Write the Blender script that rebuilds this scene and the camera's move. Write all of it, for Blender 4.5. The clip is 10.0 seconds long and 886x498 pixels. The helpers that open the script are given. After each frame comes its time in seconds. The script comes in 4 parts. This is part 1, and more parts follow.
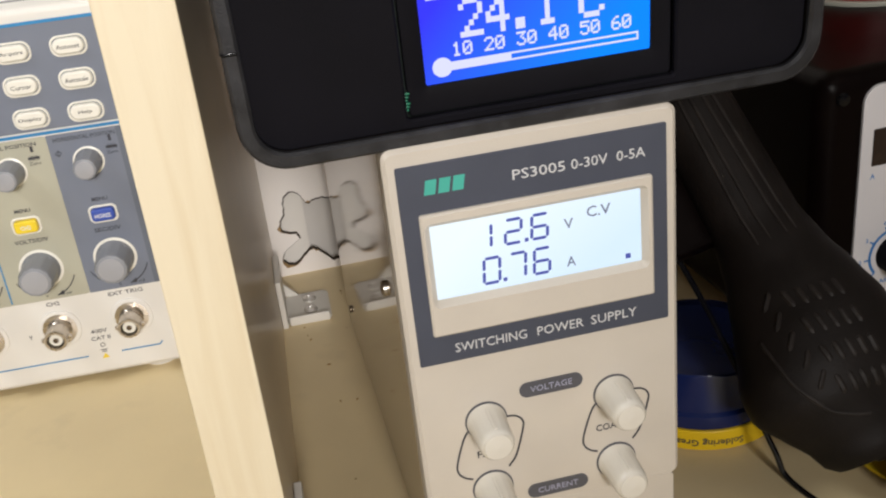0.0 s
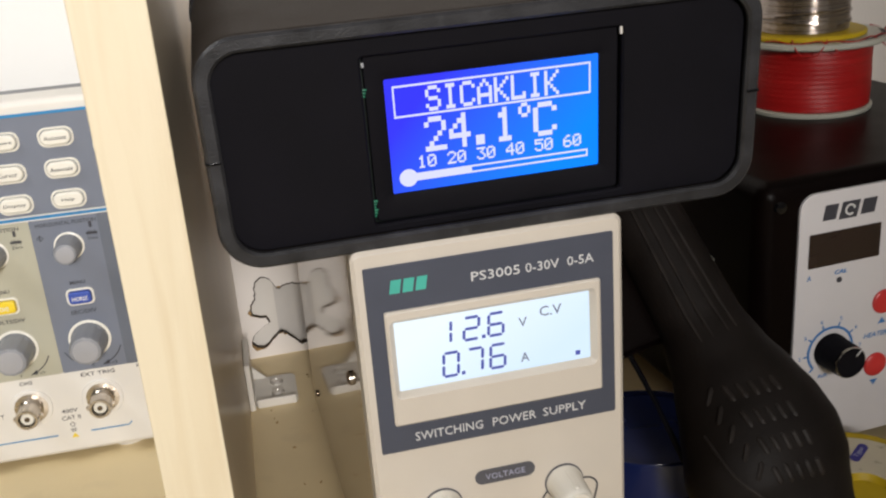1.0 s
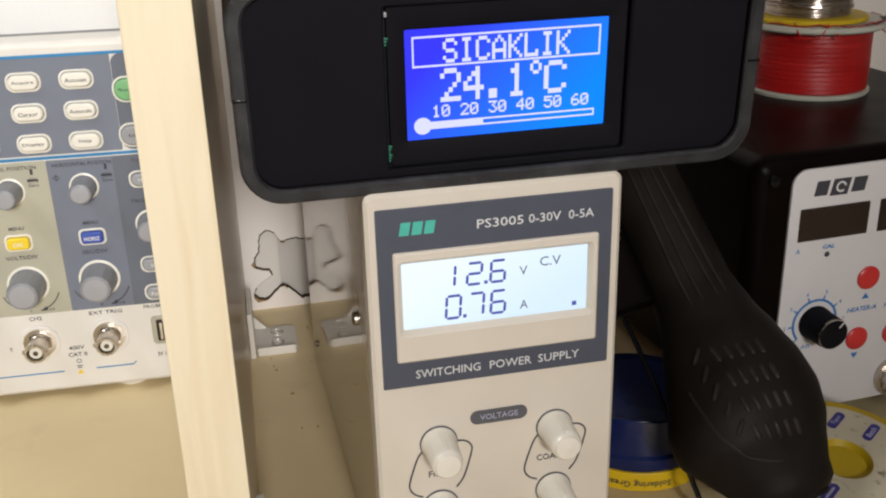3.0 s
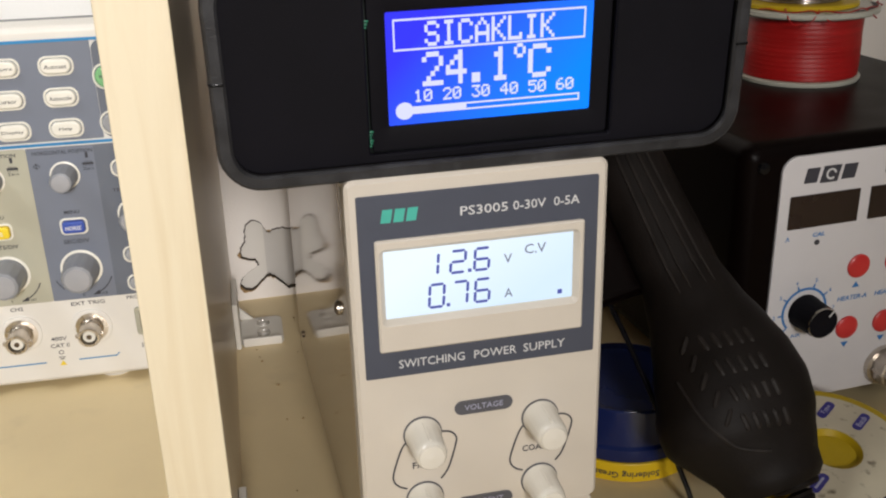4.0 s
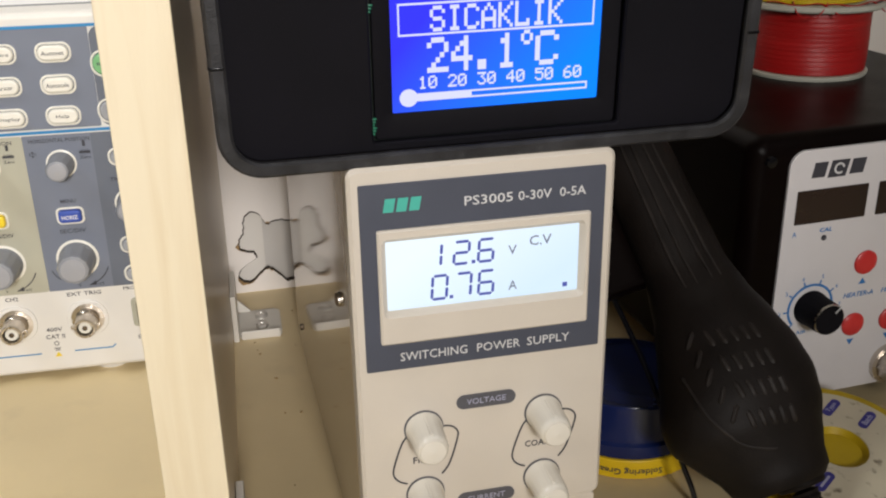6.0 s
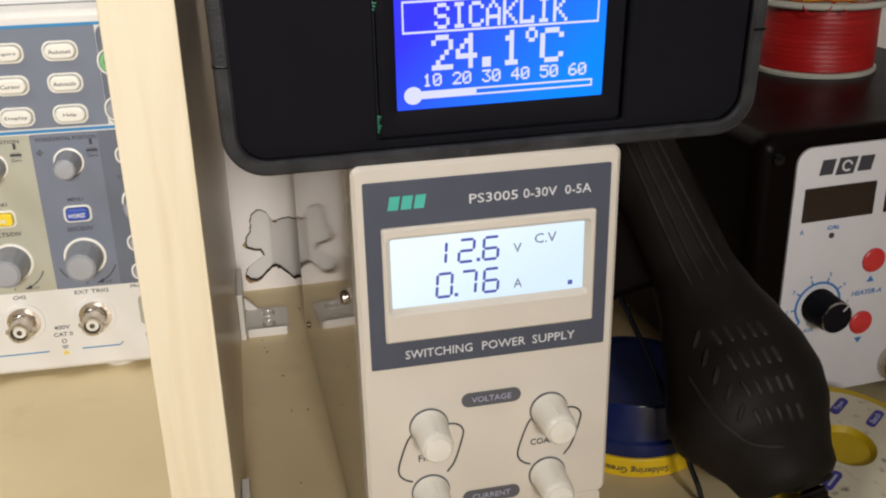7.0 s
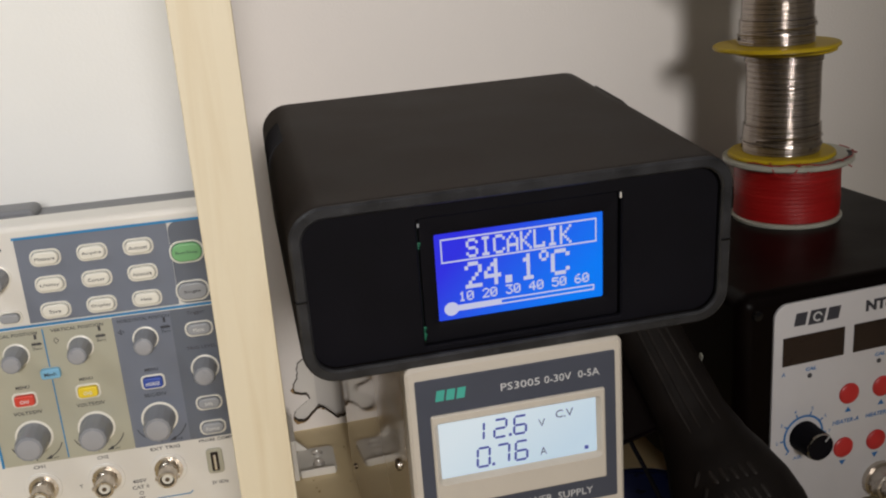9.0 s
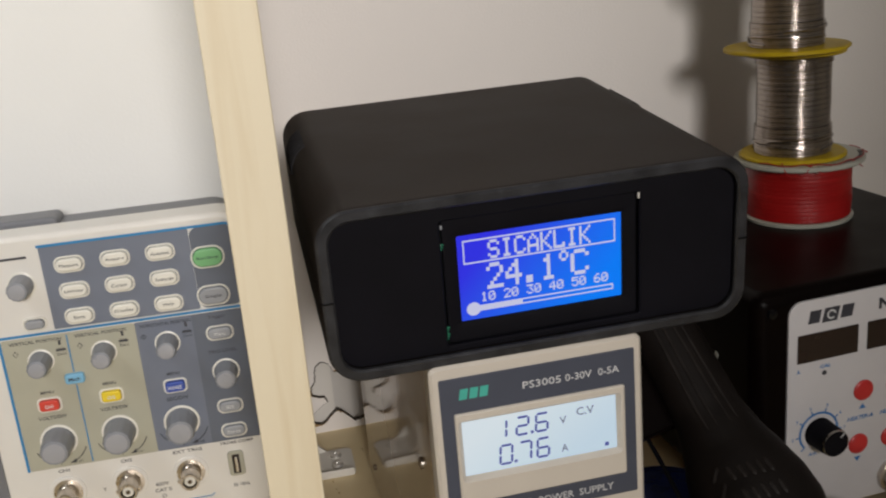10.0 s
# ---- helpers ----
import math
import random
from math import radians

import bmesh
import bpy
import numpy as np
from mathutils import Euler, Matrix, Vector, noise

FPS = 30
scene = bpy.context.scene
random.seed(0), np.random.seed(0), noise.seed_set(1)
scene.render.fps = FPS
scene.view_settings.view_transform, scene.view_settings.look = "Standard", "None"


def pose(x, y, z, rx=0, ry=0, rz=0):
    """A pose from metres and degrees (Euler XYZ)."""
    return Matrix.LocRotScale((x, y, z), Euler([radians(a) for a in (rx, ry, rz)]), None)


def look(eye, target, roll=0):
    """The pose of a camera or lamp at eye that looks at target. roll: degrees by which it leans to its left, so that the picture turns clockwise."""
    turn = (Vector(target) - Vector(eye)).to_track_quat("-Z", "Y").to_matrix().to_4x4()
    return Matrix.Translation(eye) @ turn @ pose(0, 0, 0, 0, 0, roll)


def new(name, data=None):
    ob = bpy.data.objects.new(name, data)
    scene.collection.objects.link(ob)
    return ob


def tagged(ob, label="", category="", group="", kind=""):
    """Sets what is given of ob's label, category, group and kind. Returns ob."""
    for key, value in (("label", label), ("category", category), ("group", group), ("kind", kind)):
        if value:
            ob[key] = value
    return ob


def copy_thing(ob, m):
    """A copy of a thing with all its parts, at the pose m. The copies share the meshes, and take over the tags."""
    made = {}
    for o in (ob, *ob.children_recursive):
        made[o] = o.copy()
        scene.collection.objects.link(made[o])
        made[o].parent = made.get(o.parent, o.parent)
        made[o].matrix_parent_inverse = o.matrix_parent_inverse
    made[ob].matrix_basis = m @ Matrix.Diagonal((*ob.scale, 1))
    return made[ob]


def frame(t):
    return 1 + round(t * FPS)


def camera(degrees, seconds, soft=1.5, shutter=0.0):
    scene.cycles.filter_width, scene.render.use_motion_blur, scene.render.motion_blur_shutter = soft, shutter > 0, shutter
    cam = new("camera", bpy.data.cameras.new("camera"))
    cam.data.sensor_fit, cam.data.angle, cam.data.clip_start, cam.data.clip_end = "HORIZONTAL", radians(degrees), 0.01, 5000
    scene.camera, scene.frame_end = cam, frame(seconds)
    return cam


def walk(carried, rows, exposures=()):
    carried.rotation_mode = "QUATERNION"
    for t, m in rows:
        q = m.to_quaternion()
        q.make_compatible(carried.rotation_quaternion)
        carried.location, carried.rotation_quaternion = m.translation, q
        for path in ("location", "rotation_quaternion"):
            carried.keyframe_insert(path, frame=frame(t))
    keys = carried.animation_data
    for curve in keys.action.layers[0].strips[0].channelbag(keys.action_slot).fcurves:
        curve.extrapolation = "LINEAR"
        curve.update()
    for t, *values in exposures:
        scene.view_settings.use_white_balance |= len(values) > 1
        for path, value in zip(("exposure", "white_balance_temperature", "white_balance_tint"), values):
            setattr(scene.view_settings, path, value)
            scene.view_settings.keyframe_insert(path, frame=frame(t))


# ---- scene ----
cam = camera(48.68, 10.0, soft=2.1, shutter=0.5)
PATH = [
    (0, (-0.02821, -0.24184, 0.24305), (0.28995, 1.54531, -0.59651), -6.73),
    (0.5, (-0.02815, -0.24038, 0.23910), (0.33987, 1.54784, -0.57750), -6.06),
    (0.7, (-0.02690, -0.24192, 0.24154), (0.36172, 1.53873, -0.57794), -5.31),
    (0.8, (-0.02677, -0.24719, 0.24927), (0.36664, 1.53317, -0.56916), -5.34),
    (0.9, (-0.02665, -0.25346, 0.25399), (0.36857, 1.54961, -0.51238), -5.27),
    (1, (-0.02952, -0.25974, 0.25671), (0.37849, 1.56905, -0.44261), -4.59),
    (1.5, (-0.03180, -0.27041, 0.25652), (0.37307, 1.55305, -0.45838), -3.00),
    (2, (-0.03939, -0.27619, 0.25624), (0.37557, 1.53574, -0.48180), -2.26),
    (2.5, (-0.03885, -0.27644, 0.25415), (0.37148, 1.53788, -0.48059), -1.71),
    (4, (-0.03381, -0.27190, 0.24926), (0.39251, 1.53073, -0.50491), -1.57),
    (4.5, (-0.03130, -0.27007, 0.24670), (0.39821, 1.52926, -0.51351), -1.63),
    (5, (-0.03363, -0.26979, 0.24793), (0.39994, 1.52825, -0.51305), -1.37),
    (5.5, (-0.03442, -0.26679, 0.24567), (0.39918, 1.53177, -0.51406), -1.12),
    (7, (-0.03306, -0.26665, 0.24520), (0.37860, 1.53509, -0.51917), -1.27),
    (7.5, (-0.03047, -0.26869, 0.24567), (0.36435, 1.53721, -0.51777), -1.64),
    (8, (-0.03197, -0.27172, 0.25075), (0.36767, 1.53211, -0.51507), -2.08),
    (8.2, (-0.03478, -0.27512, 0.25895), (0.38417, 1.51720, -0.51958), -2.27),
    (8.3, (-0.03868, -0.27957, 0.26606), (0.39593, 1.50674, -0.51684), -2.11),
    (8.4, (-0.04259, -0.28602, 0.27716), (0.40668, 1.51028, -0.47709), -2.36),
    (8.5, (-0.04749, -0.29497, 0.28326), (0.41344, 1.51682, -0.42735), -2.00),
    (8.6, (-0.05241, -0.30068, 0.29407), (0.40417, 1.51910, -0.39614), -2.51),
    (8.7, (-0.05632, -0.30490, 0.30088), (0.39391, 1.52538, -0.36693), -3.11),
    (9, (-0.05107, -0.31503, 0.30632), (0.36012, 1.54522, -0.30229), -4.33),
    (9.5, (-0.05494, -0.32001, 0.30915), (0.37848, 1.53336, -0.30500), -4.97),
    (10, (-0.05842, -0.32100, 0.30750), (0.34243, 1.54541, -0.28904), -5.03),
]
walk(cam, [(t, look(eye, target, roll)) for t, eye, target, roll in PATH], [(0, -0.03), (8.0, -0.03), (9.0, -0.56), (10.0, -0.56)])

# ---- light ----
world = bpy.data.worlds.new("world")
scene.world = world
world.use_nodes = True
world.node_tree.nodes["Background"].inputs["Color"].default_value = (1.0, 0.97, 0.92, 1)
world.node_tree.nodes["Background"].inputs["Strength"].default_value = 0.004


def area_lamp(name, eye, target, size, watts, colour):
    data = bpy.data.lights.new(name, "AREA")
    data.shape, data.size, data.energy, data.color = "DISK", size, watts, colour
    ob = new(name, data)
    ob.matrix_world = look(eye, target)
    return ob


def spot_lamp(name, eye, target, degrees, size, watts, colour):
    data = bpy.data.lights.new(name, "SPOT")
    data.spot_size, data.spot_blend, data.shadow_soft_size, data.energy, data.color = radians(degrees), 1.0, size, watts, colour
    ob = new(name, data)
    ob.matrix_world = look(eye, target)
    return ob


spot_lamp("room_lamp", (-0.030, -1.88, 0.80), (-0.17, 0.15, 0.38), 38, 0.20, 190, (1.0, 0.955, 0.925))
area_lamp("bench_light", (-0.62, -0.10, 0.88), (-0.32, 0.15, 0.05), 0.25, 3.5, (0.97, 0.985, 1.0))
area_lamp("ceiling_light", (0.75, -0.75, 1.55), (0.30, 0.25, 0.15), 1.0, 1.7, (1.0, 0.94, 0.89))


# ---- materials ----
def mat(name, colour, rough=0.5, var=0.08, scale=40.0, bump=0.0, bscale=900.0, metal=0.0, spec=0.5, coat=0.0, rvar=0.1, stretch=None, dirt=0.0, dirt_colour=(0.2, 0.15, 0.1)):
    """A surface with variation at two scales, in metres of the thing itself."""
    m = bpy.data.materials.new(name)
    m.use_nodes = True
    nt = m.node_tree
    n, l = nt.nodes, nt.links
    b = n["Principled BSDF"]
    b.inputs["Metallic"].default_value = metal
    b.inputs["Specular IOR Level"].default_value = spec
    b.inputs["Coat Weight"].default_value = coat
    b.inputs["Coat Roughness"].default_value = 0.08
    tc = n.new("ShaderNodeTexCoord")
    mp = n.new("ShaderNodeMapping")
    l.new(tc.outputs["Object"], mp.inputs["Vector"])
    if stretch:
        mp.inputs["Scale"].default_value = stretch
    big = n.new("ShaderNodeTexNoise")
    big.inputs["Scale"].default_value, big.inputs["Detail"].default_value = scale, 5
    l.new(mp.outputs["Vector"], big.inputs["Vector"])
    ramp = n.new("ShaderNodeValToRGB")
    c0 = [max(0.0, c * (1 - var)) for c in colour]
    c1 = [min(1.0, c * (1 + var)) for c in colour]
    ramp.color_ramp.elements[0].position, ramp.color_ramp.elements[0].color = 0.3, (*c0, 1)
    ramp.color_ramp.elements[1].position, ramp.color_ramp.elements[1].color = 0.7, (*c1, 1)
    l.new(big.outputs["Fac"], ramp.inputs["Fac"])
    out = ramp.outputs["Color"]
    fine = n.new("ShaderNodeTexNoise")
    fine.inputs["Scale"].default_value, fine.inputs["Detail"].default_value = bscale, 3
    l.new(mp.outputs["Vector"], fine.inputs["Vector"])
    if dirt:
        spot = n.new("ShaderNodeTexNoise")
        spot.inputs["Scale"].default_value, spot.inputs["Detail"].default_value = scale * 2.7, 8
        l.new(tc.outputs["Object"], spot.inputs["Vector"])
        cut = n.new("ShaderNodeMapRange")
        cut.inputs["From Min"].default_value, cut.inputs["From Max"].default_value = 0.58, 0.72
        cut.inputs["To Max"].default_value = dirt
        l.new(spot.outputs["Fac"], cut.inputs["Value"])
        mix = n.new("ShaderNodeMix")
        mix.data_type = "RGBA"
        l.new(cut.outputs["Result"], mix.inputs["Factor"])
        l.new(out, mix.inputs["A"])
        mix.inputs["B"].default_value = (*dirt_colour, 1)
        out = mix.outputs["Result"]
    l.new(out, b.inputs["Base Color"])
    rr = n.new("ShaderNodeMapRange")
    rr.inputs["To Min"].default_value, rr.inputs["To Max"].default_value = max(0.02, rough - rvar), min(1.0, rough + rvar)
    l.new(big.outputs["Fac"], rr.inputs["Value"])
    l.new(rr.outputs["Result"], b.inputs["Roughness"])
    if bump:
        bp = n.new("ShaderNodeBump")
        bp.inputs["Strength"].default_value, bp.inputs["Distance"].default_value = bump, 0.0004
        l.new(fine.outputs["Fac"], bp.inputs["Height"])
        l.new(bp.outputs["Normal"], b.inputs["Normal"])
    return m


def wood_mat(name, light, dark):
    """Pale pine with long upright grain."""
    m = bpy.data.materials.new(name)
    m.use_nodes = True
    n, l = m.node_tree.nodes, m.node_tree.links
    b = n["Principled BSDF"]
    b.inputs["Roughness"].default_value = 0.55
    tc = n.new("ShaderNodeTexCoord")
    mp = n.new("ShaderNodeMapping")
    mp.inputs["Scale"].default_value = (1.0, 1.0, 0.06)
    l.new(tc.outputs["Object"], mp.inputs["Vector"])
    a = n.new("ShaderNodeTexNoise")
    a.inputs["Scale"].default_value, a.inputs["Detail"].default_value, a.inputs["Distortion"].default_value = 170, 6, 0.8
    l.new(mp.outputs["Vector"], a.inputs["Vector"])
    r = n.new("ShaderNodeValToRGB")
    r.color_ramp.elements[0].position, r.color_ramp.elements[0].color = 0.30, (*dark, 1)
    r.color_ramp.elements[1].position, r.color_ramp.elements[1].color = 0.56, (*light, 1)
    l.new(a.outputs["Fac"], r.inputs["Fac"])
    l.new(r.outputs["Color"], b.inputs["Base Color"])
    f = n.new("ShaderNodeTexNoise")
    f.inputs["Scale"].default_value = 1400
    l.new(mp.outputs["Vector"], f.inputs["Vector"])
    bp = n.new("ShaderNodeBump")
    bp.inputs["Strength"].default_value, bp.inputs["Distance"].default_value = 0.25, 0.0003
    l.new(f.outputs["Fac"], bp.inputs["Height"])
    l.new(bp.outputs["Normal"], b.inputs["Normal"])
    return m


def glow(name, colour, strength):
    """A lit display."""
    m = bpy.data.materials.new(name)
    m.use_nodes = True
    b = m.node_tree.nodes["Principled BSDF"]
    b.inputs["Base Color"].default_value = (*[c * 0.08 for c in colour], 1)
    b.inputs["Roughness"].default_value, b.inputs["Specular IOR Level"].default_value = 0.3, 0.12
    b.inputs["Emission Color"].default_value = (*colour, 1)
    b.inputs["Emission Strength"].default_value = strength
    return m


def glow_grade(name, low, high, strength, width, height, diagonal=0.4):
    """A backlight that is uneven from one side of the display to the other."""
    m = glow(name, low, strength)
    n, l = m.node_tree.nodes, m.node_tree.links
    tc = n.new("ShaderNodeTexCoord")
    sep = n.new("ShaderNodeSeparateXYZ")
    l.new(tc.outputs["Object"], sep.inputs["Vector"])
    mx = n.new("ShaderNodeMath")
    mx.operation = "MULTIPLY_ADD"
    mx.inputs[1].default_value, mx.inputs[2].default_value = 1 / width, 0.5
    l.new(sep.outputs["X"], mx.inputs[0])
    mz = n.new("ShaderNodeMath")
    mz.operation = "MULTIPLY_ADD"
    mz.inputs[1].default_value = -diagonal / height
    l.new(sep.outputs["Z"], mz.inputs[0])
    l.new(mx.outputs[0], mz.inputs[2])
    r = n.new("ShaderNodeValToRGB")
    r.color_ramp.elements[0].color, r.color_ramp.elements[1].color = (*low, 1), (*high, 1)
    l.new(mz.outputs[0], r.inputs["Fac"])
    l.new(r.outputs["Color"], m.node_tree.nodes["Principled BSDF"].inputs["Emission Color"])
    return m


M_WALL = mat("wall_paint", (0.80, 0.80, 0.78), 0.85, 0.03, 6, 0.25, 500)
M_FAR = mat("warm_wall_paint", (0.80, 0.755, 0.71), 0.7, 0.03, 6, 0.5, 700)
# shade inside the hole is put into these two greys, the deeper board darker
M_PANEL = mat("shaded_white_board", (0.60, 0.57, 0.53), 0.6, 0.04, 25, 0.2, 900)
M_BATTEN = mat("shaded_batten", (0.70, 0.665, 0.61), 0.6, 0.04, 25, 0.2, 900)
M_DESK = mat("cream_laminate", (0.70, 0.57, 0.335), 0.42, 0.06, 14, 0.12, 700, dirt=0.12)
M_FLOOR = mat("floor_lino", (0.30, 0.24, 0.18), 0.6, 0.12, 8)
M_PINE = wood_mat("pine", (0.78, 0.685, 0.50), (0.73, 0.62, 0.43))
M_BOARD = mat("cream_board_face", (0.70, 0.60, 0.46), 0.36, 0.04, 30, 0.08, 1300, coat=0.1, rvar=0.05)
M_BRACKET = mat("white_plastic", (0.66, 0.63, 0.57), 0.35, 0.03, 60)
M_CHIP = mat("torn_hardboard", (0.33, 0.21, 0.09), 0.9, 0.4, 300)
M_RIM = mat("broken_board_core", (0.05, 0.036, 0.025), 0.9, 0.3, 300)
M_CREAM = mat("cream_plastic", (0.60, 0.545, 0.47), 0.42, 0.025, 40, 0.25, 1800)
M_PAINT = mat("glossy_cream_paint", (0.42, 0.34, 0.25), 0.07, 0.03, 20, 0.0, spec=0.5, coat=0.0, rvar=0.012)
M_SLATE = mat("slate_print", (0.055, 0.062, 0.088), 0.55, 0.05, 80, 0.15, 2500)
M_OVAL = mat("dark_oval_print", (0.085, 0.085, 0.098), 0.5, 0.05, 80)
M_KNOB = mat("ivory_knob_plastic", (0.73, 0.69, 0.61), 0.22, 0.03, 60)
M_WHITE_INK = mat("white_ink", (0.66, 0.66, 0.66), 0.6, 0.04, 200)
M_INK = mat("dark_ink", (0.035, 0.035, 0.045), 0.6, 0.1, 200)
M_TEAL = mat("teal_ink", (0.06, 0.42, 0.34), 0.5, 0.05, 200)
M_BLUE_INK = mat("blue_ink", (0.03, 0.17, 0.45), 0.5, 0.08, 200)
M_STEEL = mat("steel", (0.62, 0.59, 0.54), 0.22, 0.06, 150, metal=1.0)
M_BNC = mat("nickel", (0.55, 0.50, 0.44), 0.28, 0.08, 150, metal=1.0)
M_SCREW = mat("bright_screw", (0.80, 0.78, 0.74), 0.38, 0.08, 150, metal=0.85)
M_BRASS = mat("dark_pin", (0.12, 0.09, 0.06), 0.4, 0.08, 150, metal=0.8)
M_BLACK = mat("black_plastic", (0.0190, 0.0140, 0.0115), 0.58, 0.3, 30, 0.3, 1600, spec=0.2)
M_BLACK_RIM = mat("worn_black_plastic", (0.021, 0.021, 0.0235), 0.42, 0.5, 90, 0.4, 1600, spec=0.4, dirt=0.35, dirt_colour=(0.06, 0.06, 0.065))
M_BLACK_FRONT = mat("black_front_plastic", (0.0048, 0.0044, 0.0066), 0.68, 0.2, 40, 0.1, 1600, spec=0.1)
M_GLOSS_BLACK = mat("gloss_black", (0.003, 0.003, 0.004), 0.2, 0.1, 50, rvar=0.04, spec=0.35)
M_PCB = mat("green_board", (0.0015, 0.006, 0.004), 0.4, 0.4, 300)
M_TAG = mat("green_solder_mask", (0.015, 0.16, 0.09), 0.35, 0.4, 300)
M_STATION = mat("black_painted_steel", (0.0028, 0.0014, 0.0012), 0.36, 0.2, 30, 0.15, 1500, spec=0.06)
M_STATION_FACE = mat("white_face_foil", (0.63, 0.61, 0.62), 0.4, 0.025, 50)
M_SMOKE = mat("smoked_window", (0.022, 0.013, 0.011), 0.12, 0.2, 60, rvar=0.03)
M_RED = mat("red_button", (0.55, 0.03, 0.03), 0.35, 0.06, 90)
M_RED_WIRE = mat("red_wire", (0.33, 0.007, 0.007), 0.38, 0.18, 90, 0.25, 900, stretch=(0.12, 0.12, 5.0))
M_FLANGE = mat("clear_flange", (0.42, 0.42, 0.36), 0.3, 0.06, 60)
M_YELLOW = mat("yellow_plastic", (0.46, 0.32, 0.010), 0.45, 0.08, 60, spec=0.25, dirt=0.3, dirt_colour=(0.30, 0.19, 0.015))
M_SOLDER = mat("solder_wire", (0.40, 0.355, 0.32), 0.17, 0.10, 90, 0.08, 900, metal=0.95, stretch=(0.2, 0.2, 9.0))
M_LABEL = mat("stained_paper_label", (0.55, 0.49, 0.36), 0.6, 0.06, 60, 0.1, 800, dirt=0.85, dirt_colour=(0.07, 0.045, 0.02))
M_TIN_BLUE = mat("blue_tin_paint", (0.005, 0.013, 0.075), 0.22, 0.08, 60, rvar=0.05)
M_TIN_YELLOW = mat("yellow_tin_band", (0.68, 0.45, 0.012), 0.4, 0.05, 60, spec=0.3)
M_RUBBER = mat("black_rubber", (0.0074, 0.0053, 0.0044), 0.58, 0.25, 60, 0.3, 1200, spec=0.16)
M_RIB = mat("worn_rubber_edge", (0.0170, 0.0135, 0.0118), 0.55, 0.3, 120, 0.2, 1200, spec=0.17)
M_SCOPE = mat("white_instrument_plastic", (0.70, 0.68, 0.64), 0.38, 0.02, 40, 0.15, 1600)
M_SCOPE_GREY = mat("grey_instrument_plastic", (0.16, 0.165, 0.18), 0.45, 0.05, 40, 0.2, 1600)
M_PANEL_BLUE = mat("blue_grey_panel", (0.155, 0.175, 0.225), 0.5, 0.03, 60)
M_PANEL_DARK = mat("slate_grey_panel", (0.115, 0.13, 0.165), 0.5, 0.03, 60)
M_PANEL_BEIGE = mat("grey_green_panel", (0.40, 0.39, 0.31), 0.5, 0.03, 60)
M_LINE = mat("blue_line", (0.02, 0.20, 0.44), 0.5, 0.03, 60)
M_BUTTON = mat("white_button", (0.74, 0.72, 0.65), 0.35, 0.02, 90)
M_GREYBTN = mat("grey_button", (0.30, 0.31, 0.33), 0.35, 0.04, 90)
M_GREYKNOB = mat("grey_knob", (0.24, 0.25, 0.275), 0.38, 0.04, 90)
M_KNOBCAP = mat("pale_grey_knob_cap", (0.32, 0.325, 0.35), 0.3, 0.04, 90)
M_CAPTION = mat("violet_blue_print", (0.035, 0.03, 0.22), 0.5, 0.05, 200)
M_CAPTION_INK = mat("pale_print", (0.40, 0.40, 0.52), 0.6, 0.05, 200)
M_GREEN = mat("green_button", (0.18, 0.42, 0.19), 0.35, 0.06, 90)
M_YBTN = mat("yellow_button", (0.78, 0.58, 0.03), 0.35, 0.04, 90)
M_BBTN = mat("blue_button", (0.035, 0.075, 0.36), 0.35, 0.04, 90)
M_RBTN = mat("red_channel_button", (0.62, 0.06, 0.04), 0.35, 0.04, 90)
M_LBTN = mat("light_blue_button", (0.20, 0.45, 0.66), 0.35, 0.04, 90)
M_LCD = glow_grade("lit_lcd", (0.82, 0.92, 0.98), (0.64, 0.80, 0.93), 1.06, 0.06, 0.023, 0.6)
M_SEG = glow("lcd_segment", (0.085, 0.105, 0.40), 1.0)
M_SEG_OFF = mat("lcd_faint", (0.16, 0.18, 0.30), 0.5, 0.05, 300)
M_BLUE_SCREEN = glow_grade("blue_backlight", (0.034, 0.035, 0.80), (0.002, 0.22, 1.0), 1.25, 0.06, 0.033, 0.5)
M_PIXEL = glow("lit_pixel", (0.72, 0.74, 1.0), 1.0)


# ---- building helpers ----
def finish(name, bm, material, parent=None, label="", smooth=35.0):
    me = bpy.data.meshes.new(name)
    bmesh.ops.recalc_face_normals(bm, faces=bm.faces)
    for e in bm.edges:
        e.smooth = len(e.link_faces) != 2 or e.calc_face_angle(0) < radians(smooth)
    for f in bm.faces:
        f.smooth = True
    bm.to_mesh(me)
    bm.free()
    me.materials.append(material)
    ob = new(name, me)
    if len(me.polygons) < 4000:
        ob.modifiers.new("even_shading", "WEIGHTED_NORMAL").keep_sharp = True
    if parent:
        ob.parent = parent
    if label:
        ob["label"] = label
    return ob


def part(name, bm, material, parent, label=""):
    return finish(name, bm, material, parent, label)


def thing(name, m, label, category, group="", kind=""):
    ob = new(name)
    ob.empty_display_size = 0.02
    ob.matrix_world = m
    return tagged(ob, label, category, group, kind)


def block(x0, x1, y0, y1, z0, z1, bevel=0.0, seg=2, bm=None):
    bm = bm or bmesh.new()
    old = set(bm.verts)
    bmesh.ops.create_cube(bm, size=1, matrix=Matrix.Translation(((x0 + x1) / 2, (y0 + y1) / 2, (z0 + z1) / 2)) @ Matrix.Diagonal((x1 - x0, y1 - y0, z1 - z0, 1)))
    if bevel:
        edges = [e for e in bm.edges if e.verts[0] not in old]
        bmesh.ops.bevel(bm, geom=edges, offset=bevel, segments=seg, profile=0.5, affect="EDGES")
    return bm


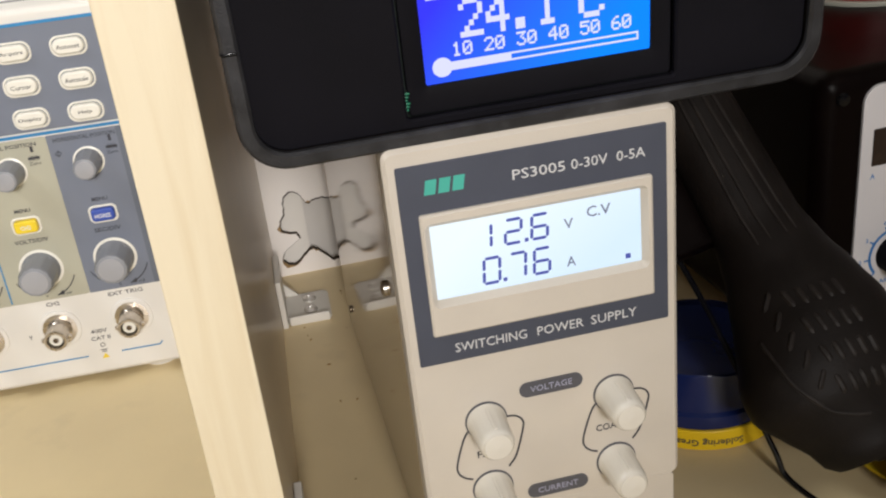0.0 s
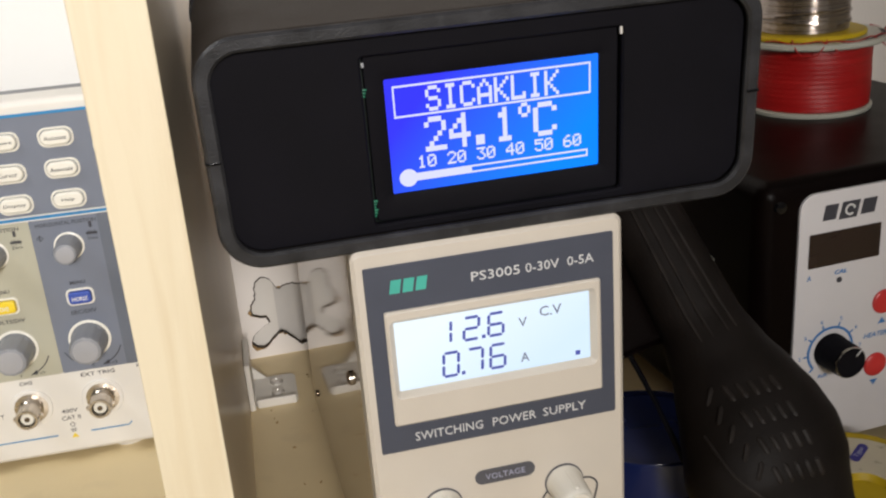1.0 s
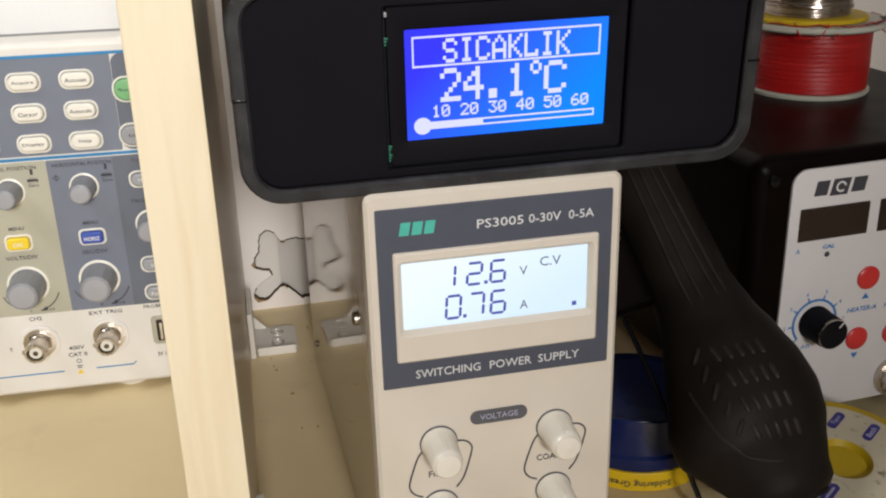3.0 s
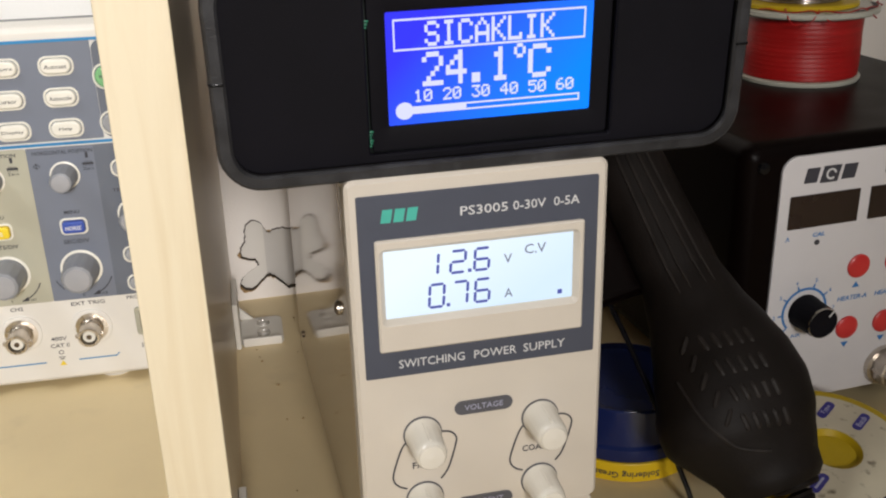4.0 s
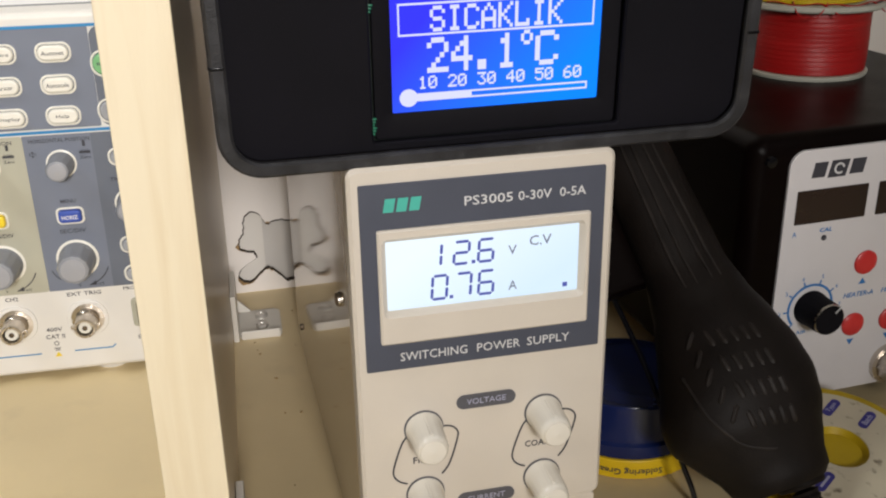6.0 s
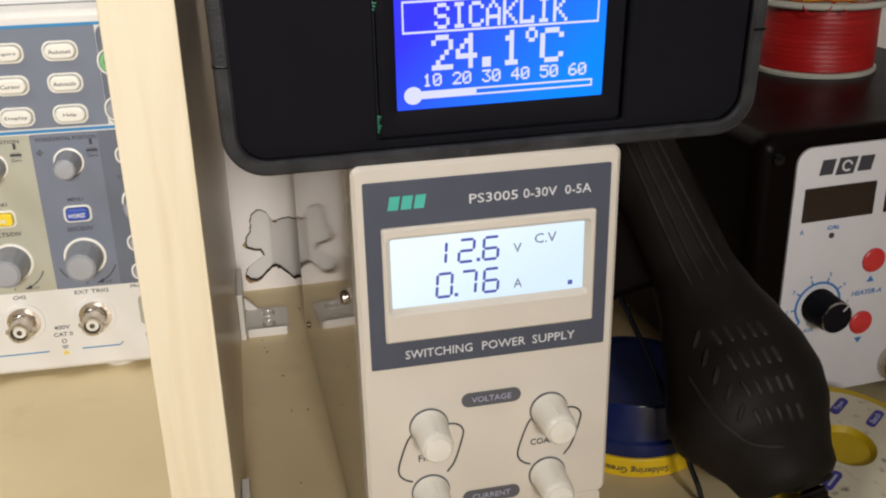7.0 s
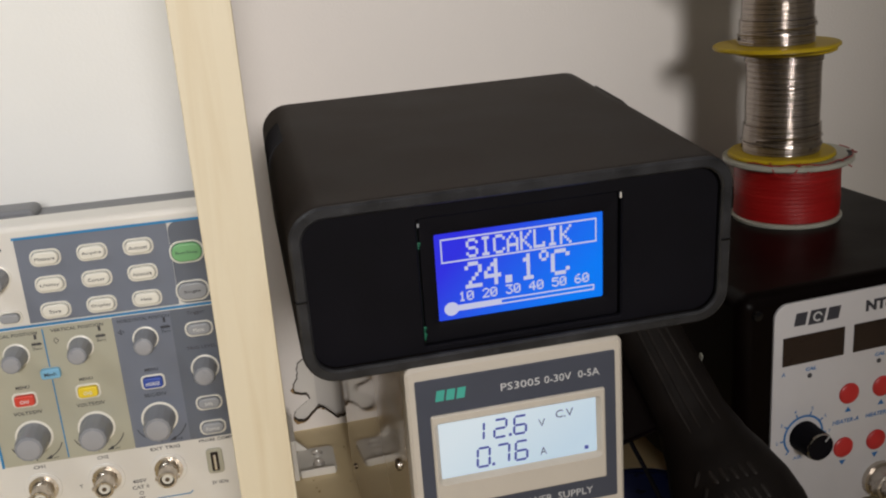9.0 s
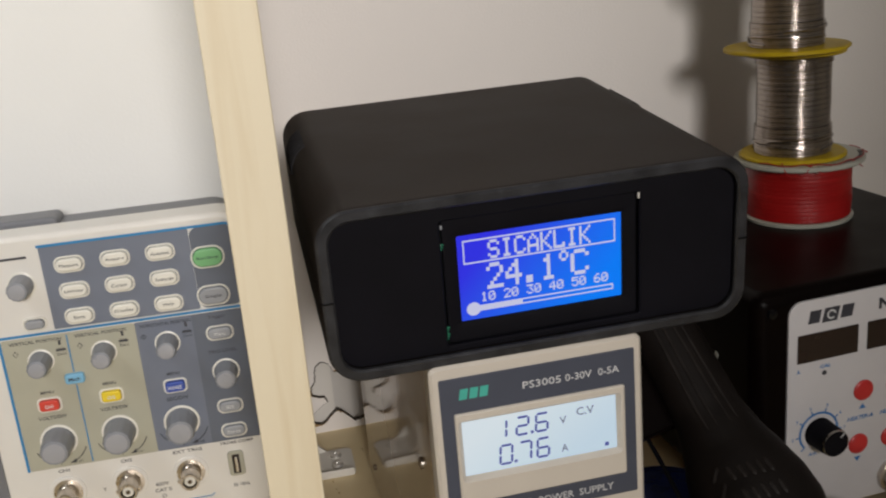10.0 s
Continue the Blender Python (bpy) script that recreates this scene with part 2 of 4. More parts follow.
def rounded(w, h, r, n=6):
    """The outline of a rounded rectangle about the origin, counter-clockwise."""
    r = min(r, w / 2 - 1e-5, h / 2 - 1e-5)
    out = []
    for cx, cy, a0 in ((w / 2 - r, h / 2 - r, 0), (-w / 2 + r, h / 2 - r, 90), (-w / 2 + r, -h / 2 + r, 180), (w / 2 - r, -h / 2 + r, 270)):
        for i in range(n + 1):
            a = radians(a0 + 90 * i / n)
            out.append((cx + r * math.cos(a), cy + r * math.sin(a)))
    return out


def loft(rings, bm=None, caps=(True, True), closed=True):
    """Skin between rings of points."""
    bm = bm or bmesh.new()
    vs = [[bm.verts.new(p) for p in ring] for ring in rings]
    n = len(vs[0])
    for a, b in zip(vs, vs[1:]):
        for i in range(n if closed else n - 1):
            bm.faces.new((a[i], a[(i + 1) % n], b[(i + 1) % n], b[i]))
    if caps[0]:
        bm.faces.new(vs[0][::-1])
    if caps[1]:
        bm.faces.new(vs[-1])
    return bm


def plate(cx, cz, w, h, r, y0, y1, soft=0.0, n=6, bm=None):
    """A rounded plate that faces -y: its face at y0, its back at y1; soft rounds the face's edge."""
    rings = [[(cx + x, y1, cz + z) for x, z in rounded(w, h, r, n)]]
    if soft:
        for i in range(4):
            a = radians(90 * i / 3)
            k = soft * (1 - math.cos(a))
            rings.append([(cx + x, y0 + soft * (1 - math.sin(a)), cz + z) for x, z in rounded(w - 2 * k, h - 2 * k, max(r - k, 1e-4), n)])
    else:
        rings.append([(cx + x, y0, cz + z) for x, z in rounded(w, h, r, n)])
    return loft(rings, bm)


def frame_ring(cx, cz, w, h, r, iw, ih, ir, y0, y1, inner_y=None, lip=0.0006, n=6, bm=None, shift=(0, 0)):
    """A picture-frame ring facing -y; its inner edge may slope back to inner_y."""
    iy = y0 if inner_y is None else inner_y
    o = lambda k: rounded(w - 2 * k, h - 2 * k, max(r - k, 1e-4), n)
    i = lambda k: rounded(iw + 2 * k, ih + 2 * k, ir + k, n)
    mid = lambda: i((min(w - iw, h - ih) / 2) * 0.55)
    jx, jz = cx + shift[0], cz + shift[1]
    rings = [
        [(cx + x, y1, cz + z) for x, z in o(0)],
        [(cx + x, y0 + lip, cz + z) for x, z in o(0)],
        [(cx + x, y0, cz + z) for x, z in o(lip)],
        [(jx + x, y0, jz + z) for x, z in (mid() if inner_y is not None else i(lip))],
        [(jx + x, iy + (lip if inner_y is None else 0), jz + z) for x, z in i(0)],
        [(jx + x, y1, jz + z) for x, z in i(0)],
    ]
    bm = loft(rings, bm, (False, False))
    return bm


def lathe(profile, n=32, m=None, bm=None, wob=None, caps=(True, True)):
    """Turns (radius, height) pairs about z; m places it."""
    bm = bm or bmesh.new()
    m = m or Matrix()
    rings = []
    for r, h in profile:
        ring = []
        for i in range(n):
            a = 2 * math.pi * i / n
            k = wob(a, h) if wob else 1
            ring.append(m @ Vector((max(r, 1e-5) * k * math.cos(a), max(r, 1e-5) * k * math.sin(a), h)))
        rings.append(ring)
    return loft(rings, bm, caps)


FACING = Matrix.Rotation(radians(90), 4, "X")  # turns local z to -y


def facing(x, y, z):
    return Matrix.Translation((x, y, z)) @ FACING


def tube(points, r, n=8, bm=None):
    pts = [Vector(p) for p in points]
    rings = []
    side = None
    for i, p in enumerate(pts):
        d = (pts[min(i + 1, len(pts) - 1)] - pts[max(i - 1, 0)]).normalized()
        side = d.orthogonal().normalized() if side is None else (side - d * side.dot(d)).normalized()
        up = d.cross(side)
        rr = r(i / (len(pts) - 1)) if callable(r) else r
        rings.append([p + (side * math.cos(2 * math.pi * k / n) + up * math.sin(2 * math.pi * k / n)) * rr for k in range(n)])
    return loft(rings, bm)


def curve(points, steps=8):
    """A smooth line through the points."""
    p = [Vector(q) for q in points]
    p = [2 * p[0] - p[1], *p, 2 * p[-1] - p[-2]]
    out = []
    for i in range(1, len(p) - 2):
        for k in range(steps):
            t = k / steps
            a, b, c, d = p[i - 1], p[i], p[i + 1], p[i + 2]
            out.append(0.5 * (2 * b + (c - a) * t + (2 * a - 5 * b + 4 * c - d) * t * t + (3 * b - a - 3 * c + d) * t ** 3))
    out.append(p[-2])
    return out


def letters(text, cx, cz, width, height, y, bold=0.0, shear=0.0, m=None):
    """Raised lettering on a plane facing -y, centred at cx, cz."""
    data = bpy.data.curves.new("letters", "FONT")
    data.body, data.size, data.extrude, data.offset, data.shear, data.resolution_u = text, 1.0, 0.02, bold, shear, 2
    ob = bpy.data.objects.new("letters", data)
    me = bpy.data.meshes.new_from_object(ob)
    bm = bmesh.new()
    bm.from_mesh(me)
    bpy.data.objects.remove(ob)
    bpy.data.curves.remove(data)
    bpy.data.meshes.remove(me)
    xs, ys = [v.co.x for v in bm.verts], [v.co.y for v in bm.verts]
    kx, ky = width / (max(xs) - min(xs)), height / (max(ys) - min(ys))
    mx, my = (max(xs) + min(xs)) / 2, (max(ys) + min(ys)) / 2
    for v in bm.verts:
        v.co = Vector((cx + (v.co.x - mx) * kx, y - (v.co.z + 0.02) * 0.004, cz + (v.co.y - my) * ky))
        if m:
            v.co = m @ v.co
    return bm


def slab(cx, cz, w, h, y, deep=0.00015, skew=0.0, bm=None):
    """A thin printed bar on a plane facing -y."""
    bm = bm or bmesh.new()
    q = [(cx - w / 2 - skew, cz - h / 2), (cx + w / 2 - skew, cz - h / 2), (cx + w / 2 + skew, cz + h / 2), (cx - w / 2 + skew, cz + h / 2)]
    return loft([[(x, y, z) for x, z in q], [(x, y - deep, z) for x, z in q]], bm)


def line_print(points, wide, y, bm=None, deep=0.00015):
    """A printed line through points (x, z) on a plane facing -y."""
    bm = bm or bmesh.new()
    pts = [Vector((x, 0, z)) for x, z in points]
    lo, hi = [], []
    for i, p in enumerate(pts):
        d = (pts[min(i + 1, len(pts) - 1)] - pts[max(i - 1, 0)]).normalized()
        nrm = Vector((-d.z, 0, d.x)) * wide / 2
        lo.append(p - nrm)
        hi.append(p + nrm)
    rings = [[(a.x, y, a.z), (b.x, y, b.z), (b.x, y - deep, b.z), (a.x, y - deep, a.z)] for a, b in zip(lo, hi)]
    return loft(rings, bm)


def arc(cx, cz, r, a0, a1, n=16):
    return [(cx + r * math.cos(radians(a0 + (a1 - a0) * i / n)), cz + r * math.sin(radians(a0 + (a1 - a0) * i / n))) for i in range(n + 1)]


# ---- the setting ----
WALL_Y, FAR_Y, STEP = 0.280, 0.36, 0.75
HOLE_X, HOLE_Z = -0.0078, 0.0263
# the break's lobes and tears: direction in degrees and reach in millimetres
TEARS = ((0, 20), (40, 25), (62, 19.3), (80, 18.1), (94, 15.6), (99, 16.6), (102, 19.5), (105, 23), (110, 25.4), (117, 26.6), (124, 26), (130, 23.6), (136, 21.2), (148, 19.4), (163, 20), (176, 18.3), (182, 15),
         (187, 10.8), (198, 9.8), (206, 10.5), (208.5, 18.5), (211, 22.8), (217, 26), (225, 26.8), (233, 25.5), (238, 22), (242, 17), (248, 13.8), (257, 12), (268, 13.4), (280, 16.4), (290, 23), (320, 25), (360, 20))




def hole_radius(a):
    """The edge of the ragged break in the back panel."""
    d = math.degrees(a) % 360
    for (a0, r0), (a1, r1) in zip(TEARS, TEARS[1:]):
        if d <= a1:
            k = (d - a0) / (a1 - a0)
            k = 0.5 * k + 0.5 * k * k * (3 - 2 * k)
            return 0.001 * (r0 + (r1 - r0) * k) + 0.00025 * math.sin(17 * a) + 0.0002 * math.sin(41 * a + 2)
    return 0.015


def back_panel():
    """A thin white board with a rough hole broken through it."""
    n, bm = 320, bmesh.new()
    x0, x1, z0, z1 = -0.040, 1.6, 0.0, 1.75
    rings = []
    for y, k in ((WALL_Y, None), (WALL_Y, 0.0)):
        ring = []
        for i in range(n):
            a = 2 * math.pi * i / n
            dx, dz = math.cos(a), math.sin(a)
            if k is None:
                tx = ((x1 if dx > 0 else x0) - HOLE_X) / dx if abs(dx) > 1e-6 else 1e9
                tz = ((z1 if dz > 0 else z0) - HOLE_Z) / dz if abs(dz) > 1e-6 else 1e9
                r = min(tx, tz)
            else:
                r = min(hole_radius(a) + k, (HOLE_Z - 0.0004) / max(1e-6, -dz) if dz < 0 else 9)
            ring.append((HOLE_X + r * dx, y, HOLE_Z + r * dz))
        rings.append(ring)
    loft(rings, bm, (False, False))
    loft([[(p[0], WALL_Y + 0.0032, p[2]) for p in r] for r in rings[::-1]], bm, (False, False))
    ob = finish("wall_panel", bm, M_FAR)
    tagged(ob, "white painted back wall with a ragged broken hole near the desk", "wall panel", kind="structure")
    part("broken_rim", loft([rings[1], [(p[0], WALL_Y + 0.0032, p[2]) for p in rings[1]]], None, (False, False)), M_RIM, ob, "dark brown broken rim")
    chips = bmesh.new()
    ring0 = [(HOLE_X + (hole_radius(a) + 0.0001) * math.cos(a), WALL_Y - 0.0001, HOLE_Z + (hole_radius(a) + 0.0001) * math.sin(a)) for a in [2 * math.pi * i / 320 for i in range(320)]]
    ring1 = []
    for i in range(320):
        a = 2 * math.pi * i / 320
        d = math.degrees(a)
        flake = 0.0020 * math.exp(-((d - 172) / 9) ** 2) + 0.0028 * math.exp(-((d - 229) / 11) ** 2) + 0.0016 * math.exp(-((d - 96) / 6) ** 2) + 0.0012 * math.exp(-((d - 262) / 8) ** 2)
        w = 0.0002 + flake * (0.75 + 0.9 * noise.noise(Vector((math.cos(a) * 9, math.sin(a) * 9, 4.0))))
        ring1.append((HOLE_X + (hole_radius(a) + w) * math.cos(a), WALL_Y - 0.0003, max(0.0004, HOLE_Z + (hole_radius(a) + w) * math.sin(a))))
    loft([ring0, ring1], chips, (False, False))
    # thin dark outline laid along the edge of the hole
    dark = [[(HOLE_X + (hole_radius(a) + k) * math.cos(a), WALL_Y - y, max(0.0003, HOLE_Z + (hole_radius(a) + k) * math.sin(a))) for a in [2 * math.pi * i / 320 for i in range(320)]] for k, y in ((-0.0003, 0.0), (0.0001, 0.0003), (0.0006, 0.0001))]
    part("dark_edge", loft(dark, None, (False, False)), M_RIM, ob, "dark outline along the edge of the hole")
    part("torn_edge", chips, M_CHIP, ob, "brown torn hardboard edge")
    return ob


def wall(name, x0, x1, y0, y1, z0, z1, material=M_WALL, label="plain painted room wall"):
    return tagged(finish(name, block(x0, x1, y0, y1, z0, z1), material), label, "wall", kind="structure")


back_panel()
wall("wall_panel_left", -1.3, -0.0405, WALL_Y + 0.0005, WALL_Y + 0.0045, 0.0, 1.75, M_WALL, "white back board behind the oscilloscope")
wall("panel_backing", -0.040, 0.160, WALL_Y + 0.0125, WALL_Y + 0.0165, 0.0, 0.190, M_PANEL, "white board seen through the broken hole, greyed for the shade inside")
wall("backing_strip", -0.040, -0.0122, WALL_Y + 0.0062, WALL_Y + 0.0121, 0.0, 0.190, M_BATTEN, "pale batten edge seen through the broken hole, slightly greyed for shade")
wall("wall_north", -1.3, 1.6, FAR_Y, FAR_Y + 0.1, -STEP, 1.75, M_FAR, label="pale painted wall beyond the bench")
wall("wall_south", -1.3, 1.6, -2.1, -2.0, -STEP, 1.75)
wall("wall_west", -1.4, -1.3, -2.1, FAR_Y + 0.1, -STEP, 1.75)
wall("wall_east", 1.6, 1.7, -2.1, FAR_Y + 0.1, -STEP, 1.75)
tagged(finish("floor", block(-1.4, 1.7, -2.1, FAR_Y + 0.1, -STEP - 0.05, -STEP), M_FLOOR), "plain brown floor", "floor", kind="structure")
tagged(finish("ceiling", block(-1.4, 1.7, -2.1, FAR_Y + 0.1, 1.75, 1.8), M_WALL), "plain white ceiling", "ceiling", kind="structure")


def desk():
    d = thing("desk", pose(0, 0, 0), "cream laminate workbench top against the wall", "desk")
    part("desktop", block(-1.0, 1.1, -0.36, WALL_Y + 0.021, -0.028, 0.0, 0.0015), M_DESK, d)
    for x in (-0.95, 1.0):
        for y in (-0.32, 0.2):
            part("leg", block(x, x + 0.05, y, y + 0.05, -STEP, -0.028, 0.002), M_BOARD, d)


desk()


def divider():
    d = thing("divider_board", pose(-0.0515, 0.0030, 0, 0, 0, -1.7), "upright cream divider board with pale pine front edge", "board")
    part("board", block(-0.0096, 0.0096, 0.0025, 0.2755, 0.0, 0.72, 0.0004), M_BOARD, d, "cream faced board")
    part("edging", block(-0.0098, 0.0098, 0.0, 0.0025, 0.0, 0.72, 0.0006), M_PINE, d, "pale pine edging with fine grain")


divider()


def corner_bracket(m):
    b = thing("corner_bracket", m, "white plastic corner bracket screwed to board and desk", "bracket", "shelf brackets")
    # upright tab against the board, foot on the desk
    bm = bmesh.new()
    block(0.0, 0.003, -0.006, 0.030, 0.0, 0.027, 0.0006, bm=bm)
    part("tab", bm, M_BRACKET, b)
    foot = loft([[(x + 0.0145, y + 0.012, z) for x, y in rounded(0.023, 0.031, 0.004)] for z in (0.0, 0.0024)])
    part("foot", foot, M_BRACKET, b)
    part("lip", block(0.004, 0.0250, -0.0042, -0.0022, 0.0, 0.0050, 0.0006), M_BRACKET, b)
    for y in (0.0275,):
        rib = loft([[(0.003, y + k, 0.0024), (0.010, y + k, 0.0024), (0.003, y + k, 0.010)] for k in (-0.0008, 0.0008)])
        part("rib", rib, M_BRACKET, b)
    for y in (0.006, 0.019):
        part("screw", lathe([(0.0036, 0.0024), (0.0036, 0.0032), (0.0028, 0.0041), (0.001, 0.0044), (0.0006, 0.0036), (0.0, 0.0036)], 20, Matrix.Translation((0.0155, y, 0))), M_SCREW, b, "steel screw head")
    return b


brk = corner_bracket(pose(-0.0352, 0.2215, 0, 0, 0, -1.7))
copy_thing(brk, pose(-0.0411, 0.020, 0, 0, 0, -1.7))


# ---- power supply ----
SEG_ON = {"0": "abcdef", "1": "bc", "2": "abged", "3": "abgcd", "4": "fgbc", "5": "afgcd", "6": "afgedc", "7": "abc", "8": "abcdefg", "9": "abcdfg"}


def digit(ch, x, z, w, h, y):
    """The segments of a slanted digit, lower left corner at x, z."""
    out, t = [], w * 0.19
    ends = {"a": (0, 1, 1, 1), "b": (1, 1, 1, 0.5), "c": (1, 0.5, 1, 0), "d": (0, 0, 1, 0), "e": (0, 0.5, 0, 0), "f": (0, 1, 0, 0.5), "g": (0, 0.5, 1, 0.5)}
    for s in SEG_ON[ch]:
        u0, v0, u1, v1 = ends[s]
        a, b = Vector((u0 * w, 0, v0 * h)), Vector((u1 * w, 0, v1 * h))
        d = (b - a).normalized()
        a, b = a + d * t * 0.62, b - d * t * 0.62
        nrm = Vector((-d.z, 0, d.x)) * t / 2
        pts = [a - d * t * 0.4, a - nrm, b - nrm, b + d * t * 0.4, b + nrm, a + nrm]
        ring = [(x + p.x + p.z * 0.07, y, z + p.z) for p in pts]
        out.append(loft([ring, [(p[0], y - 0.0001, p[2]) for p in ring]]))
    return out


def psu_knob(p, x, z, r=0.0053, long=0.0138):
    k = part("knob", lathe([(r * 1.16, 0.0), (r * 1.16, 0.0012), (r * 1.06, 0.002), (r * 1.05, 0.006), (r * 1.01, long * 0.84), (r * 0.95, long * 0.95), (r * 0.84, long), (r * 0.80, long - 0.0003), (r * 0.76, long + 0.0003), (0.0, long + 0.0007)], 40, facing(x, -0.0005, z),
                           wob=lambda a, h: 1 + (0.03 * math.cos(16 * a) if 0.003 < h < long * 0.9 else 0)), M_KNOB, p, "ivory plastic knob")
    part("pointer", block(x - 0.0005, x + 0.0005, -long * 0.93, -0.002, z + r * 0.90, z + r * 1.10, 0.0002), M_KNOB, k, "raised pointer ridge")
    # dark disc stands in for the contact shadow behind the knob
    bm = lathe([(r * 1.24, 0.0), (r * 1.24, 0.0004), (0.0, 0.0004)], 32, facing(x, 0.0, z))
    part("collar", bm, M_OVAL, k, "dark ring in place of the shadow gap behind the knob")


def bend(points):
    """A smooth printed line through points of the front."""
    return [(p[0], p[2]) for p in curve([(x, 0.0, z) for x, z in points], 5)]


def power_supply():
    p = thing("power_supply", pose(0, 0, 0, 0, 0, -0.6), "cream bench power supply with lit display and four knobs", "power supply")
    case = block(0.0012, 0.0828, 0.008, 0.2150, 0.0014, 0.1592, 0.0008)
    for v in case.verts:
        v.co.x -= 0.020 * (v.co.y - 0.008)
    part("case", case, M_PAINT, p, "glossy cream painted steel case")
    part("front", frame_ring(0.0425, 0.097, 0.083, 0.126, 0.003, 0.0640, 0.0300, 0.001, 0.0, 0.010, lip=0.0012, shift=(0.0, 0.0255)), M_CREAM, p, "cream plastic front")
    part("lower_front", plate(0.0425, 0.0195, 0.081, 0.029, 0.002, 0.0015, 0.012, 0.0008), M_CREAM, p)
    for x in (0.012, 0.072):
        for y in (0.03, 0.190):
            part("foot", lathe([(0.006, 0.0), (0.006, 0.0016), (0.0, 0.0016)], 20, Matrix.Translation((x, y, 0))), M_RUBBER, p, "black rubber foot")
    panel = part("display_panel", frame_ring(0.04245, 0.1243, 0.0765, 0.0615, 0.0006, 0.0640, 0.0350, 0.0006, -0.0006, 0.001, lip=0.0002, shift=(0.0, -0.0023)), M_SLATE, p, "slate grey printed panel")
    part("bezel", frame_ring(0.0425, 0.1220, 0.0670, 0.0378, 0.0008, 0.0613, 0.0228, 0.0005, -0.0020, 0.006, inner_y=0.0001, shift=(-0.0002, 0.0033)), M_CREAM, panel, "cream display frame")
    lcd = part("lcd", plate(0, 0, 0.0630, 0.0250, 0.0004, 0.0, 0.002), M_LCD, p, "lit blue-white liquid crystal display")
    lcd.location = (0.0423, 0.0003, 0.1254)
    Y = -0.0001
    for ch, x in (("1", -0.0184), ("2", -0.0097), ("6", -0.0020)):
        for bm in digit(ch, x, 0.0018, 0.0046, 0.0072, Y):
            part("segment", bm, M_SEG, lcd)
    for ch, x in (("0", -0.0168), ("7", -0.0092), ("6", -0.0020)):
        for bm in digit(ch, x, -0.0092, 0.0046, 0.0077, Y):
            part("segment", bm, M_SEG, lcd)
    part("point", slab(-0.0035, 0.0021, 0.0011, 0.0011, Y - 0.0001), M_SEG, lcd)
    part("point", slab(0.0264, -0.0091, 0.0015, 0.0015, Y), M_SEG, lcd)
    part("point", slab(-0.0106, -0.0089, 0.0011, 0.0011, Y - 0.0001), M_SEG, lcd)
    for s, x, z, w, h in (("V", 0.0090, 0.0046, 0.0026, 0.0030), ("C.V", 0.0180, 0.0070, 0.0070, 0.0032), ("A", 0.0092, -0.0073, 0.0026, 0.0030)):
        part("lettering", letters(s, x, z, w, h, Y), M_SEG_OFF, lcd)
    # printed marks
    for i in range(3):
        w = 0.0031
        part("logo", slab(0.0132 + i * 0.0039, 0.1484, w, 0.0042, -0.00062, skew=0.0004), M_TEAL, panel, "teal maker mark")
    for s, x, w in (("PS3005", 0.0435, 0.0150), ("0-30V", 0.0580, 0.0105), ("0-5A", 0.0701, 0.0084)):
        part("lettering", letters(s, x, 0.1477, w, 0.0029, -0.00062, 0.0), M_WHITE_INK, panel)
    for s, x, w in (("SWITCHING", 0.0257, 0.0215), ("POWER", 0.0468, 0.0142), ("SUPPLY", 0.0634, 0.0142)):
        part("lettering", letters(s, x, 0.0980, w, 0.0029, -0.00062, -0.004), M_WHITE_INK, panel)
    for s, z in (("VOLTAGE", 0.0783), ("CURRENT", 0.0403)):
        o = part("plaque", plate(0.0428, z, 0.0200, 0.0052, 0.0026, -0.0003, 0.0005), M_OVAL, p, "dark oval plaque")
        part("lettering", letters(s, 0.0428, z, 0.0132, 0.0020, -0.0003, -0.006), M_CAPTION_INK, o)
    for x, s, w in ((0.0218, "FINE", 0.0068), (0.0625, "COARSE", 0.0115)):
        psu_knob(p, x, 0.0707)
        psu_knob(p, x, 0.0453)
        part("lettering", letters(s, x - 0.0004, 0.0587, w, 0.0024, 0.0, 0.01), M_INK, p)
        lt, rt = x - 0.0103, x + 0.0112
        part("outline", line_print(bend([(x - 0.005, 0.0690), (x - 0.0075, 0.0655), (lt, 0.0570), (lt, 0.0535), (x - 0.0085, 0.0512), (x - 0.006, 0.0500)]), 0.0006, 0.0), M_INK, p)
        part("outline", line_print(bend([(x + 0.006, 0.0706), (x + 0.0092, 0.0700), (rt, 0.0680), (rt, 0.0650), (x + 0.0085, 0.0560), (x + 0.0058, 0.0520)]), 0.0006, 0.0), M_INK, p)
    # side screws
    for y, z, k, metal in ((0.033, 0.1045, 0.62, M_BNC), (0.192, 0.0165, 0.42, M_BRASS)):
        m = Matrix.Translation((0.0012 - 0.020 * (y - 0.008), y, z)) @ Matrix.Rotation(radians(-90), 4, "Y")
        part("screw", lathe([(0.0042 * k, 0.0), (0.0042 * k, 0.0008), (0.0032 * k, 0.0022 * k), (0.0010, 0.0026 * k), (0.0, 0.0018 * k)], 20, m), metal, p, "side screw")


power_supply()

